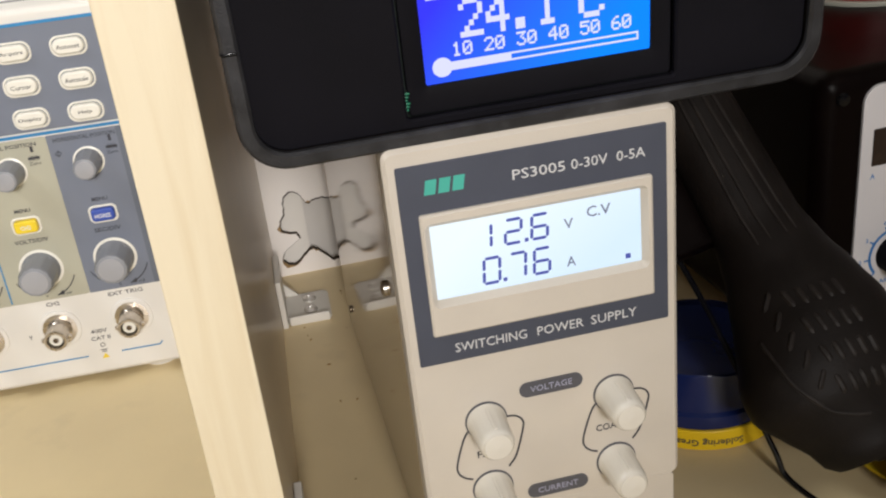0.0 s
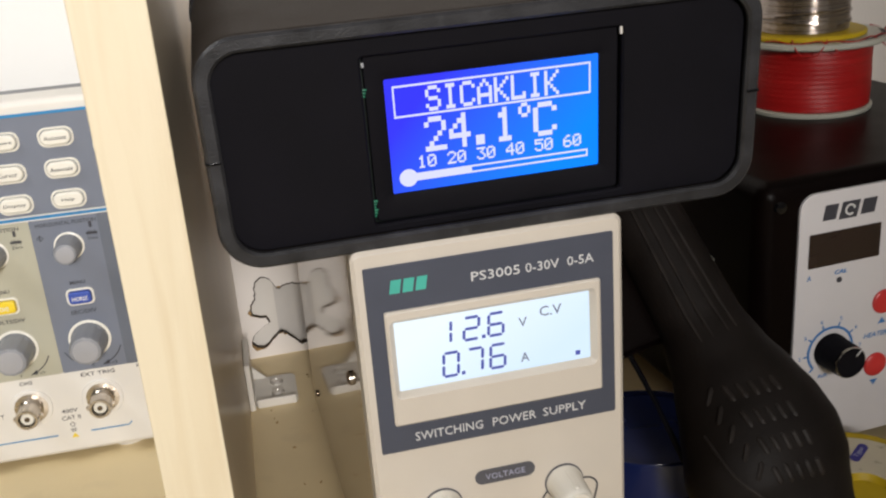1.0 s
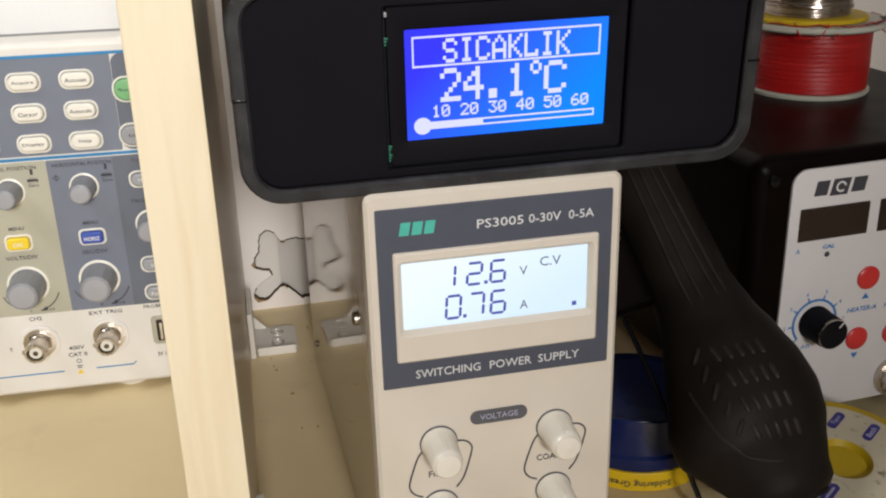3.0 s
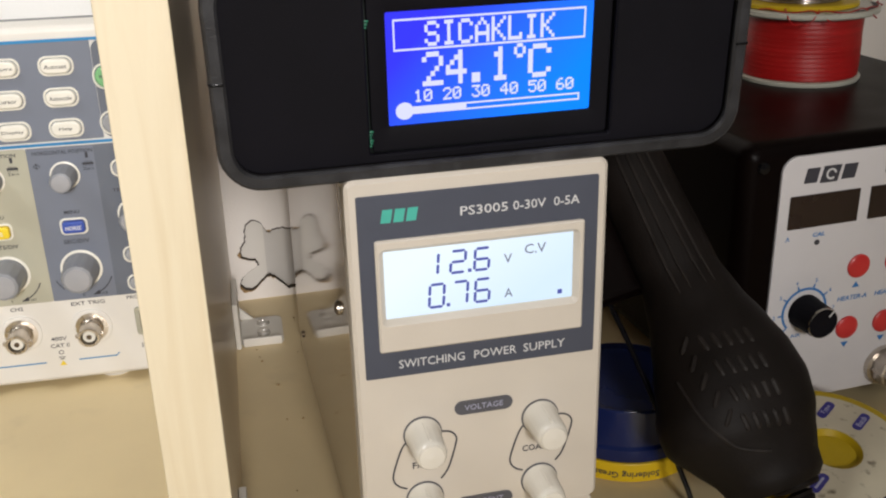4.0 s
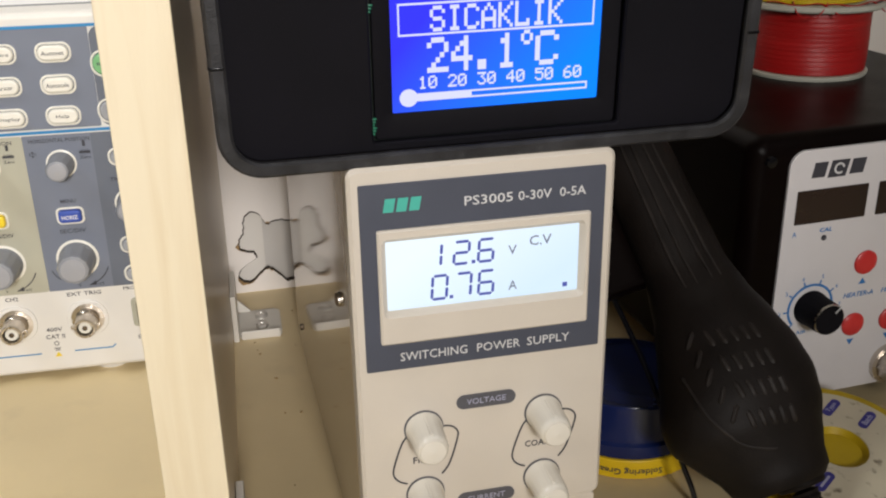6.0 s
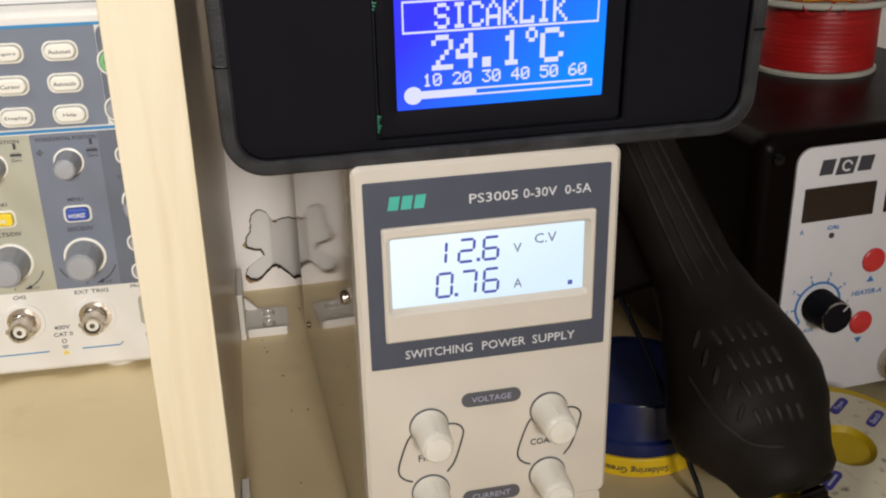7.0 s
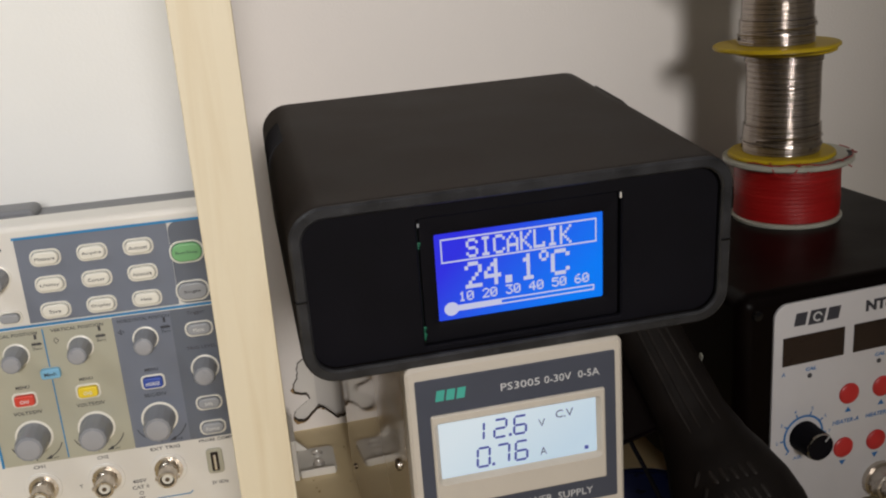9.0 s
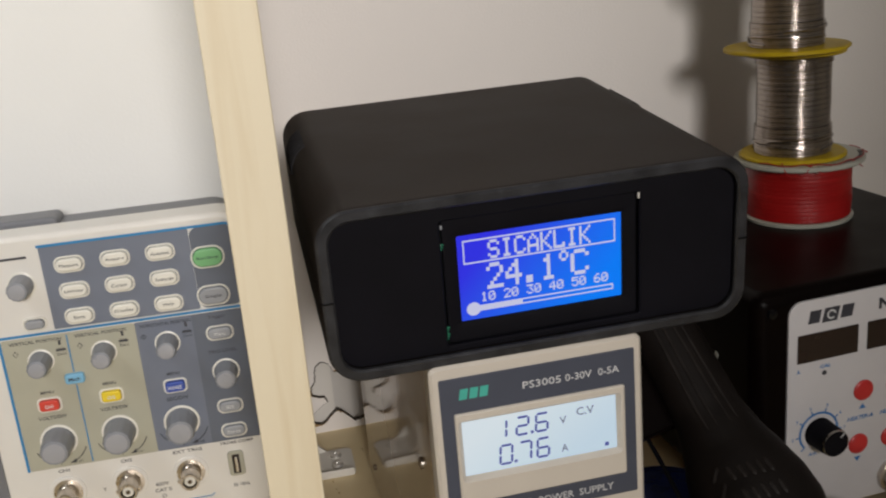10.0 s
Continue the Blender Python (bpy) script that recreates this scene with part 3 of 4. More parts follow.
# ---- temperature display box ----
FONT = {
    "S": "01110 10001 10000 01110 00001 10001 01110", "I": "01110 00100 00100 00100 00100 00100 01110",
    "C": "01110 10001 10000 10000 10000 10001 01110", "A": "00100 01010 10001 10001 11111 10001 10001",
    "K": "10001 10010 10100 11000 10100 10010 10001", "L": "10000 10000 10000 10000 10000 10001 11111",
    "0": "01110 10001 10011 10101 11001 10001 01110", "1": "00100 01100 00100 00100 00100 00100 01110",
    "2": "01110 10001 00001 00010 00100 01000 11111", "3": "11111 00010 00100 00010 00001 10001 01110",
    "4": "00010 00110 01010 10010 11111 00010 00010", "5": "11111 10000 11110 00001 00001 10001 01110",
    "6": "00110 01000 10000 11110 10001 10001 01110", ".": "00000 00000 00000 00000 00000 01100 01100",
    "o": "01100 10010 10010 01100 00000 00000 00000",
}
COL, ROW = 0.0600 / 128, 0.0330 / 64


def dots(bm, c0, r0, c1, r1, y):
    """Lit cells of the display from column and row to column and row."""
    x0, x1, z0, z1 = -0.03 + c0 * COL, -0.03 + c1 * COL, 0.0165 - r1 * ROW, 0.0165 - r0 * ROW
    return loft([[(x0, yy, z0), (x1, yy, z0), (x1, yy, z1), (x0, yy, z1)] for yy in (y, y - 0.00008)], bm)


def glyph(ch, col, row, kx, ky, y):
    bm = bmesh.new()
    for r, bits in enumerate(FONT[ch].split()):
        c = 0
        while c < 5:
            if bits[c] == "1":
                e = c
                while e < 5 and bits[e] == "1":
                    e += 1
                dots(bm, col + c * kx, row + r * ky, col + e * kx + 0.1, row + (r + 1) * ky + 0.1, y)
                c = e
            else:
                c += 1
    return bm


def tube_shell(w, h, r, t, y0, y1, round_edge=0.0015):
    """A rounded rectangular sleeve along y, with a softened front lip."""
    def ring(k, y):
        return [(x, y, z + h / 2) for x, z in rounded(w - 2 * k, h - 2 * k, max(r - k, 0.001), 8)]
    e = round_edge
    return loft([ring(0.0012, y1), ring(0, y1 - 0.0012), ring(0, y0 + e), ring(e * 0.3, y0 + e * 0.3), ring(e, y0), ring(t - e * 0.5, y0), ring(t, y0 + e * 0.6), ring(t, y0 + 0.02)], None, (True, False))


def display_box():
    W, H, D = 0.1606, 0.0660, 0.1505
    b = thing("display_box", pose(0.0466, 0.0010, 0.1594, 4.6, -0.5, -1.3), "black plastic instrument box with lit blue temperature display", "electronics box")
    part("shell", tube_shell(W, H, 0.0125, 0.0036, 0.0, D), M_BLACK, b, "matt black rounded plastic shell")
    part("rim", frame_ring(0, H / 2, W - 0.0006, H - 0.0006, 0.0122, W - 0.0092, H - 0.0092, 0.0085, -0.0006, 0.0015, lip=0.0008, n=8), M_BLACK_RIM, b, "worn front rim")
    cx, cz = 0.0012, 0.0311
    w, h, mw, mh = W - 0.008, H - 0.008, 0.0747, 0.0488
    # front sheet with the window cut out
    part("front", frame_ring(0, H / 2, w, h, 0.009, mw, mh, 0.001, 0.0030, 0.0055, n=8, shift=(cx, cz - H / 2)), M_BLACK_FRONT, b, "black front sheet")
    part("seam", block(-W / 2 - 0.0002, -W / 2 + 0.001, 0.0005, D - 0.004, 0.0325, 0.0331), M_GLOSS_BLACK, b, "seam between the shell halves")
    part("seam", block(W / 2 - 0.001, W / 2 + 0.0002, 0.0005, D - 0.004, 0.0325, 0.0331), M_GLOSS_BLACK, b, "seam between the shell halves")
    for s in (-1, 1):
        part("notch", block(s * (W / 2 - 0.0022) - 0.0019, s * (W / 2 - 0.0022) + 0.0019, -0.0009, 0.001, 0.0324, 0.0332, 0.0002), M_GLOSS_BLACK, b, "dark joint in the rim")
    mod = part("display_module", plate(cx, cz, mw + 0.004, mh + 0.004, 0.0005, 0.0076, 0.010), M_PCB, b, "green circuit board edge")
    part("module_frame", frame_ring(cx + 0.0002, cz, mw - 0.0014, mh - 0.0004, 0.0012, 0.0626, 0.0339, 0.0006, 0.0052, 0.0085, inner_y=0.0060, lip=0.0002), M_BLACK_FRONT, mod, "black module frame")
    scr = part("screen", plate(0, 0, 0.0602, 0.0332, 0.0003, 0.0, 0.001), M_BLUE_SCREEN, b, "blue backlit graphic display")
    scr.location = (0.0016, 0.0067, 0.0307)
    scr.scale = (1.04, 1.0, 1.02)
    Y = -0.00005
    bm = bmesh.new()
    for q in ((4, 3.5, 123, 4.6), (4, 20, 123, 21.1), (4, 3.5, 5, 21), (122, 3.5, 123, 21)):
        dots(bm, *q, Y)
    part("title_frame", bm, M_PIXEL, scr)
    for i, ch in enumerate("SICAKLIK"):
        part("letter", glyph(ch, 23 + 10.2 * i, 5.6, 1.75, 1.95, Y), M_PIXEL, scr)
    for ch, c in (("2", 21), ("4", 35.5), (".", 49), ("1", 63)):
        part("letter", glyph(ch, c, 22.6, 2.55, 2.75, Y), M_PIXEL, scr)
    part("letter", glyph("o", 78, 21.6, 1.8, 2.0, Y), M_PIXEL, scr)
    part("letter", glyph("C", 87, 22.6, 2.9, 2.75, Y), M_PIXEL, scr)
    for i in range(6):
        part("letter", glyph(str(i + 1), 15.5 + 18 * i, 43.6, 1.05, 1.0, Y), M_PIXEL, scr)
        part("letter", glyph("0", 21.5 + 18 * i, 43.6, 1.05, 1.0, Y), M_PIXEL, scr)
    bm = bmesh.new()
    for q in ((12, 53.2, 48, 57.6), (48, 53.2, 121, 54.2), (48, 56.6, 121, 57.6), (120, 53.2, 121, 57.6)):
        dots(bm, *q, Y)
    part("bar", bm, M_PIXEL, scr)
    part("bulb", lathe([(0.0026, 0), (0.0026, 0.00008), (0, 0.00008)], 20, facing(-0.03 + 9.5 * COL, Y, 0.0165 - 55.4 * ROW)), M_PIXEL, scr)
    # curved vent slots in both shoulders near the back
    rr = 0.0125
    for s in (-1, 1):
        for k in range(7):
            y = D - 0.030 - 0.0045 * k
            pts = []
            for j in range(6):
                a = radians(62 - 13 * j)
                pts.append((s * (W / 2 - rr + (rr + 0.0001) * math.cos(a)), y, H - rr + (rr + 0.0001) * math.sin(a)))
            part("vent_slot", tube(pts, 0.0007, 6), M_GLOSS_BLACK, b, "curved dark vent slot")
            part("vent_lip", tube([(p[0], p[1] - 0.0011, p[2]) for p in pts], 0.00045, 6), M_BLACK_RIM, b, "worn edge of the vent slot")
    # bright chips at the window's corners and vent slots in the sides
    for x, z, q, m in ((cx - mw / 2 + 0.0005, cz + mh / 2 - 0.002, 0.0007, M_GREYBTN), (cx + mw / 2 - 0.0005, cz + mh / 2 - 0.001, 0.0011, M_BRACKET)):
        part("chip", block(x - 0.0004, x + 0.0004, 0.0026, 0.0034, z - q, z + q, 0.0002), m, b, "pale chipped edge")
    for x in (-0.030, 0.025):
        part("foot", lathe([(0.006, -0.0109), (0.006, 0.0005), (0, 0.0005)], 20, Matrix.Translation((x, D - 0.012, 0))), M_RUBBER, b, "black rubber foot")
    # solder tags and torn board edge beside the window
    for k in range(9):
        z = cz - mh / 2 + 0.002 + 0.0009 * k + (0.030 if k > 5 else 0.0)
        part("board_tag", block(cx - mw / 2 - 0.0003, cx - mw / 2 + 0.0007 + 0.0003 * (k % 3), 0.0046, 0.0056, z, z + 0.0005, 0.0001), M_TAG, b, "green board edge")


display_box()


# ---- oscilloscope ----
def capsule_button(p, x, z, w, h, material, text="", ink=None, tall=0.0028):
    b = part("button", plate(x, z, w, h, h * 0.48, -tall, 0.0005, 0.0011), material, p)
    part("surround", frame_ring(x, z, w + 0.0022, h + 0.0022, h * 0.55, w + 0.0005, h + 0.0005, h * 0.48, -0.0010, 0.0, lip=0.0003), M_BUTTON, b, "raised white surround")
    if text:
        part("lettering", letters(text, x, z, min(w * 0.74, len(text) * 0.00135), 0.0018, -tall), ink or M_INK, b)
    return b


def scope_knob(p, x, z, r, long):
    k = part("knob", lathe([(r, 0.0), (r, 0.002), (r * 0.93, 0.0028), (r * 0.90, long * 0.85), (r * 0.80, long * 0.97), (r * 0.62, long), (0, long - 0.0003)], 40, facing(x, -0.0004, z),
                            wob=lambda a, h: 1 + (0.025 * math.cos(12 * a) if h > 0.0024 else 0)), M_GREYKNOB, p, "grey ribbed knob")
    part("cap", lathe([(r * 0.70, long - 0.0006), (r * 0.66, long + 0.0001), (r * 0.3, long + 0.0004), (0, long + 0.0005)], 32, facing(x, -0.0004, z)), M_KNOBCAP, k, "paler knob cap")
    part("ring", lathe([(r * 1.16, 0), (r * 1.16, 0.0006), (r * 1.02, 0.0009), (r * 1.0, 0.0002)], 40, facing(x, -0.0001, z), caps=(False, False)), M_BUTTON, k, "white ring")


def bnc_socket(p, x, z, r=0.0050):
    k = part("socket", lathe([(r * 1.55, 0), (r * 1.5, 0.0009), (r * 1.1, 0.0012), (r * 1.08, 0.004), (r, 0.0045), (r, 0.0125), (r * 0.93, 0.0132), (r * 0.74, 0.0132), (r * 0.72, 0.006), (0, 0.006)], 36, facing(x, 0, z)), M_BNC, p, "nickel coaxial socket")
    part("flange", plate(x, z, 0.0185, 0.0185, 0.0085, -0.0008, 0.0004, 0.0005), M_SCOPE, k)
    part("insulator", lathe([(r * 0.60, 0.005), (r * 0.60, 0.0115), (r * 0.52, 0.0120), (0, 0.0120)], 24, facing(x, 0, z)), M_BUTTON, k, "white insulator")
    part("pin", lathe([(r * 0.24, 0.0), (r * 0.24, 0.0124), (0, 0.0126)], 16, facing(x, 0, z)), M_BRASS, k)
    for sx in (-1, 1):
        part("lug", block(x + sx * r * 1.1 - 0.0009, x + sx * r * 1.1 + 0.0009, -0.0108, -0.0088, z - 0.0009, z + 0.0009, 0.0003), M_BNC, k)


def oscilloscope():
    o = thing("oscilloscope", pose(-0.0025, 0.1956, 0, 0, 0, -2.7) @ Matrix.Diagonal((1.052, 1.0, 1.035, 1.0)), "white bench oscilloscope with grey control panels and sockets", "oscilloscope")
    L, R, T = -0.392, -0.050, 0.1750
    mid = (L + R) / 2
    part("front_case", plate(mid, (T + 0.0032) / 2, R - L, T - 0.0032, 0.013, 0.0, 0.020, 0.003), M_SCOPE, o, "white front case")
    part("rear_case", plate(mid - 0.002, 0.0916, R - L - 0.006, 0.1602, 0.012, 0.0195, 0.052, 0.001), M_SCOPE_GREY, o, "grey rear case")
    part("carrying_handle", plate(-0.252, 0.1715, 0.215, 0.0095, 0.0035, 0.030, 0.048, 0.002), M_SCOPE_GREY, o, "dark grey carrying handle")
    for x in (-0.355, -0.091):
        for y in (0.013, 0.042):
            part("foot", lathe([(0.0075, 0), (0.0085, 0.003), (0.0085, 0.0075), (0, 0.0075)], 24, Matrix.Translation((x, y, 0))), M_SCOPE, o, "white round foot")
    scr = part("screen_frame", frame_ring(-0.285, 0.092, 0.190, 0.140, 0.008, 0.172, 0.104, 0.003, -0.0008, 0.001), M_SCOPE_GREY, o)
    part("screen", plate(-0.285, 0.092, 0.172, 0.104, 0.003, -0.0002, 0.001), M_SMOKE, scr, "dark unlit screen")
    # printed fields
    F = -0.0004
    part("field", plate(-0.1140, 0.1462, 0.0725, 0.0440, 0.0005, F, 0.001), M_PANEL_BLUE, o, "blue-grey button field")
    part("field", plate(-0.0665, 0.1462, 0.0221, 0.0440, 0.0045, F - 0.0001, 0.001), M_PANEL_DARK, o, "slate run field")
    part("line", line_print([(-0.0620, 0.1688)] + arc(-0.0600, 0.1643, 0.0045, 90, 0, 8) + [(-0.0555, 0.1600)], 0.0013, F, deep=0.0002), M_LINE, o, "blue printed line")
    part("field", plate(-0.1445, 0.0838, 0.0655, 0.0752, 0.0012, F, 0.001), M_PANEL_BEIGE, o, "grey-green vertical field")
    part("field", plate(-0.0973, 0.0838, 0.0290, 0.0752, 0.0004, F, 0.001), M_PANEL_BLUE, o, "blue-grey horizontal field")
    part("field", plate(-0.0697, 0.0838, 0.0270, 0.0752, 0.0006, F - 0.0001, 0.001), M_PANEL_DARK, o, "slate trigger field")
    for x0, z0, x1, z1 in ((-0.1510, 0.1688, -0.0610, 0.1688), (-0.1790, 0.1228, -0.0555, 0.1228), (-0.0555, 0.1620, -0.0555, 0.0462), (-0.1780, 0.1215, -0.1780, 0.0460), (-0.1455, 0.1205, -0.1455, 0.0995), (-0.1455, 0.0925, -0.1455, 0.0470)):
        part("line", line_print([(x0, z0), (x1, z1)], 0.0013 if z0 == z1 or x0 > -0.06 or x0 < -0.17 else 0.0006, F, deep=0.0002), M_LINE, o, "blue printed line")
    G = F - 0.00005
    rows = (("Measure", "Acquire", "Autoset"), ("Utility", "Cursor", "Autoscale"), ("Save", "Display", "Help"))
    for j, names in enumerate(rows):
        for i, s in enumerate(names):
            capsule_button(o, -0.1370 + 0.0221 * i, 0.1578 - 0.0140 * j, 0.0125, 0.0066, M_BUTTON, s)
    capsule_button(o, -0.0700, 0.1519, 0.0148, 0.0098, M_GREEN, "Run/Stop")
    capsule_button(o, -0.0701, 0.1308, 0.0145, 0.0092, M_GREYBTN, "Single")
    scope_knob(o, -0.1612, 0.1500, 0.0058, 0.0125)
    capsule_button(o, -0.1590, 0.1285, 0.0095, 0.0048, M_GREYBTN)
    for x in (-0.1600, -0.1290, -0.0970):
        scope_knob(o, x, 0.1080, 0.0056, 0.0135)
        scope_knob(o, x, 0.0618, 0.0081, 0.0155)
        part("mark", line_print(arc(x, 0.0610, 0.0135, -75, -20), 0.0005, G), M_INK, o)
        part("arrow", loft([[(x + 0.0034, k, 0.0478), (x + 0.0066, k, 0.0478), (x + 0.0062, k, 0.0500)] for k in (G, G - 0.00015)]), M_INK, o)
        part("mark", line_print(arc(x, 0.0610, 0.0128, 200, 225, 6), 0.0004, G), M_INK, o)
        # zero mark beside the position knob
        part("mark", slab(x + 0.0105, 0.1168, 0.0012, 0.0026, G), M_INK, o)
        part("mark", slab(x + 0.0105, 0.1128, 0.0048, 0.0010, G), M_INK, o)
        part("lettering", letters("Zero", x + 0.0105, 0.1104, 0.0046, 0.0013, G), M_INK, o)
        for k in range(5):
            part("mark", line_print([(x + 0.0091 + 0.0007 * k, 0.1140), (x + 0.0085 + 0.0010 * k, 0.1116)], 0.0002, G), M_INK, o)
        left, right = ("S", "nS") if x > -0.1 else ("V", "mV")
        part("lettering", letters(left, x - 0.0010, 0.0482, 0.0010, 0.0013, G), M_INK, o)
        part("lettering", letters(right, x + 0.0085, 0.0482, 0.0026, 0.0013, G), M_INK, o)
    for x, s in ((-0.1610, "VERTICAL POSITION"), (-0.1290, "VERTICAL POSITION"), (-0.0965, "HORIZONTAL POSITION")):
        part("lettering", letters(s, x, 0.1190, 0.0255, 0.0017, G, 0.004), M_INK, o)
    for x, s, t, m, ink in ((-0.1605, "CH1", "VOLTS/DIV", M_RBTN, M_WHITE_INK), (-0.1295, "CH2", "VOLTS/DIV", M_YBTN, M_WHITE_INK), (-0.0970, "HORIZ", "SEC/DIV", M_BBTN, M_WHITE_INK)):
        b = part("button", plate(x, 0.0832, 0.0098, 0.0058, 0.0016, -0.0030, 0.0005, 0.0009), m, o)
        part("surround", frame_ring(x, 0.0832, 0.0122, 0.0082, 0.0024, 0.0102, 0.0062, 0.0016, -0.0010, 0, lip=0.0003), M_BUTTON, b, "raised white surround")
        part("lettering", letters(s, x, 0.0830, 0.0014 * len(s), 0.0019, -0.0030, 0.02), ink, b)
        part("lettering", letters("MENU", x, 0.0902, 0.0066, 0.0017, G, 0.006), M_INK, o)
        part("lettering", letters(t, x, 0.0757, 0.0014 * len(t) + 0.0015, 0.0019, G, 0.006), M_INK, o)
    part("printed_bar", slab(-0.1640, 0.1640, 0.0150, 0.0012, -0.0001), M_INK, o)
    for x in (-0.1715, -0.1400):
        part("mark", line_print([(x, 0.1150), (x - 0.0012, 0.1134), (x, 0.1118), (x + 0.0012, 0.1134), (x, 0.1150)], 0.0003, G), M_INK, o)
    part("mark", line_print([(-0.1098, 0.1130), (-0.1084, 0.1142), (-0.1070, 0.1130), (-0.1084, 0.1118), (-0.1098, 0.1130)], 0.0003, G), M_INK, o)
    part("mark", slab(-0.1084, 0.1130, 0.0003, 0.0030, G), M_INK, o)
    b = part("button", plate(-0.1455, 0.0962, 0.0098, 0.0056, 0.0016, -0.0028, 0.0005, 0.0009), M_LBTN, o)
    part("lettering", letters("Math", -0.1455, 0.0962, 0.0058, 0.0019, -0.0028, 0.01), M_INK, b)
    part("lettering", letters("Trigger", -0.0705, 0.1185, 0.0090, 0.0022, G), M_INK, o)
    capsule_button(o, -0.0700, 0.1095, 0.0120, 0.0062, M_GREYBTN, "Menu", M_WHITE_INK)
    part("lettering", letters("TRIG LEVEL", -0.0702, 0.0990, 0.0150, 0.0017, G, 0.004), M_INK, o)
    scope_knob(o, -0.0700, 0.0872, 0.0062, 0.0135)
    capsule_button(o, -0.0708, 0.0667, 0.0115, 0.0062, M_GREYBTN, "50%", M_WHITE_INK)
    capsule_button(o, -0.0708, 0.0520, 0.0115, 0.0062, M_GREYBTN, "Force", M_WHITE_INK)
    part("lettering", letters("PROBE COMP", -0.0705, 0.0443, 0.0175, 0.0017, 0.0, 0.004), M_INK, o)
    for x, s in ((-0.1610, "CH1"), (-0.1290, "CH2"), (-0.0970, "EXT TRIG")):
        bnc_socket(o, x, 0.0308)
        part("lettering", letters(s, x, 0.0437, 0.0019 * len(s), 0.0019, 0.0, 0.006), M_INK, o)
    # screw-on socket cap and the probe clip
    k = part("probe_terminal", plate(-0.0725, 0.0315, 0.0085, 0.0150, 0.0020, -0.0012, 0.0005, 0.0006), M_PANEL_BEIGE, o, "probe compensation terminal")
    part("slot", plate(-0.0725, 0.0315, 0.0040, 0.0115, 0.0006, -0.0014, 0.0), M_SMOKE, k)
    part("clip", block(-0.0731, -0.0717, -0.0030, -0.0010, 0.0270, 0.0362, 0.0003), M_STEEL, k, "metal clip")
    for s, x, z, w in (("400V", -0.1130, 0.0262, 0.0072), ("CAT II", -0.1130, 0.0225, 0.0085), ("5V 1KHz", -0.0715, 0.0180, 0.0085), ("Y", -0.1425, 0.0285, 0.0016)):
        part("lettering", letters(s, x, z, w, 0.0021, 0.0, 0.006), M_INK, o)
    part("mark", line_print(arc(-0.1130, 0.0188, 0.0010, 0, 360, 14), 0.0003, 0.0), M_INK, o)
    part("mark", slab(-0.1130, 0.0162, 0.0030, 0.0004, 0.0), M_INK, o)
    part("mark", slab(-0.1130, 0.0152, 0.0020, 0.0004, 0.0), M_INK, o)
    part("mark", loft([[(-0.1146, y, 0.0118), (-0.1114, y, 0.0118), (-0.1130, y, 0.0143)] for y in (0.0, -0.00015)]), M_YBTN, o, "yellow warning triangle")
    part("mark", line_print([(-0.1055, 0.0140), (-0.0880, 0.0140), (-0.0865, 0.0155)], 0.0006, 0.0), M_LINE, o)
    part("mark", line_print([(-0.1720, 0.0140), (-0.1205, 0.0140)], 0.0006, 0.0), M_LINE, o)


oscilloscope()


# ---- soldering station ----
def red_button(p, x, z, y, way=1):
    b = part("button", lathe([(0.0056, 0), (0.0056, 0.0006), (0.0050, 0.0012), (0.003, 0.0016), (0, 0.0017)], 32, facing(x, y, z)), M_RED, p, "red round key")
    part("arrow", loft([[(x - 0.0019, k, z - 0.0090 - 0.0014 * way), (x + 0.0019, k, z - 0.0090 - 0.0014 * way), (x, k, z - 0.0090 + 0.0014 * way)] for k in (y, y - 0.00015)]), M_BLUE_INK, b)


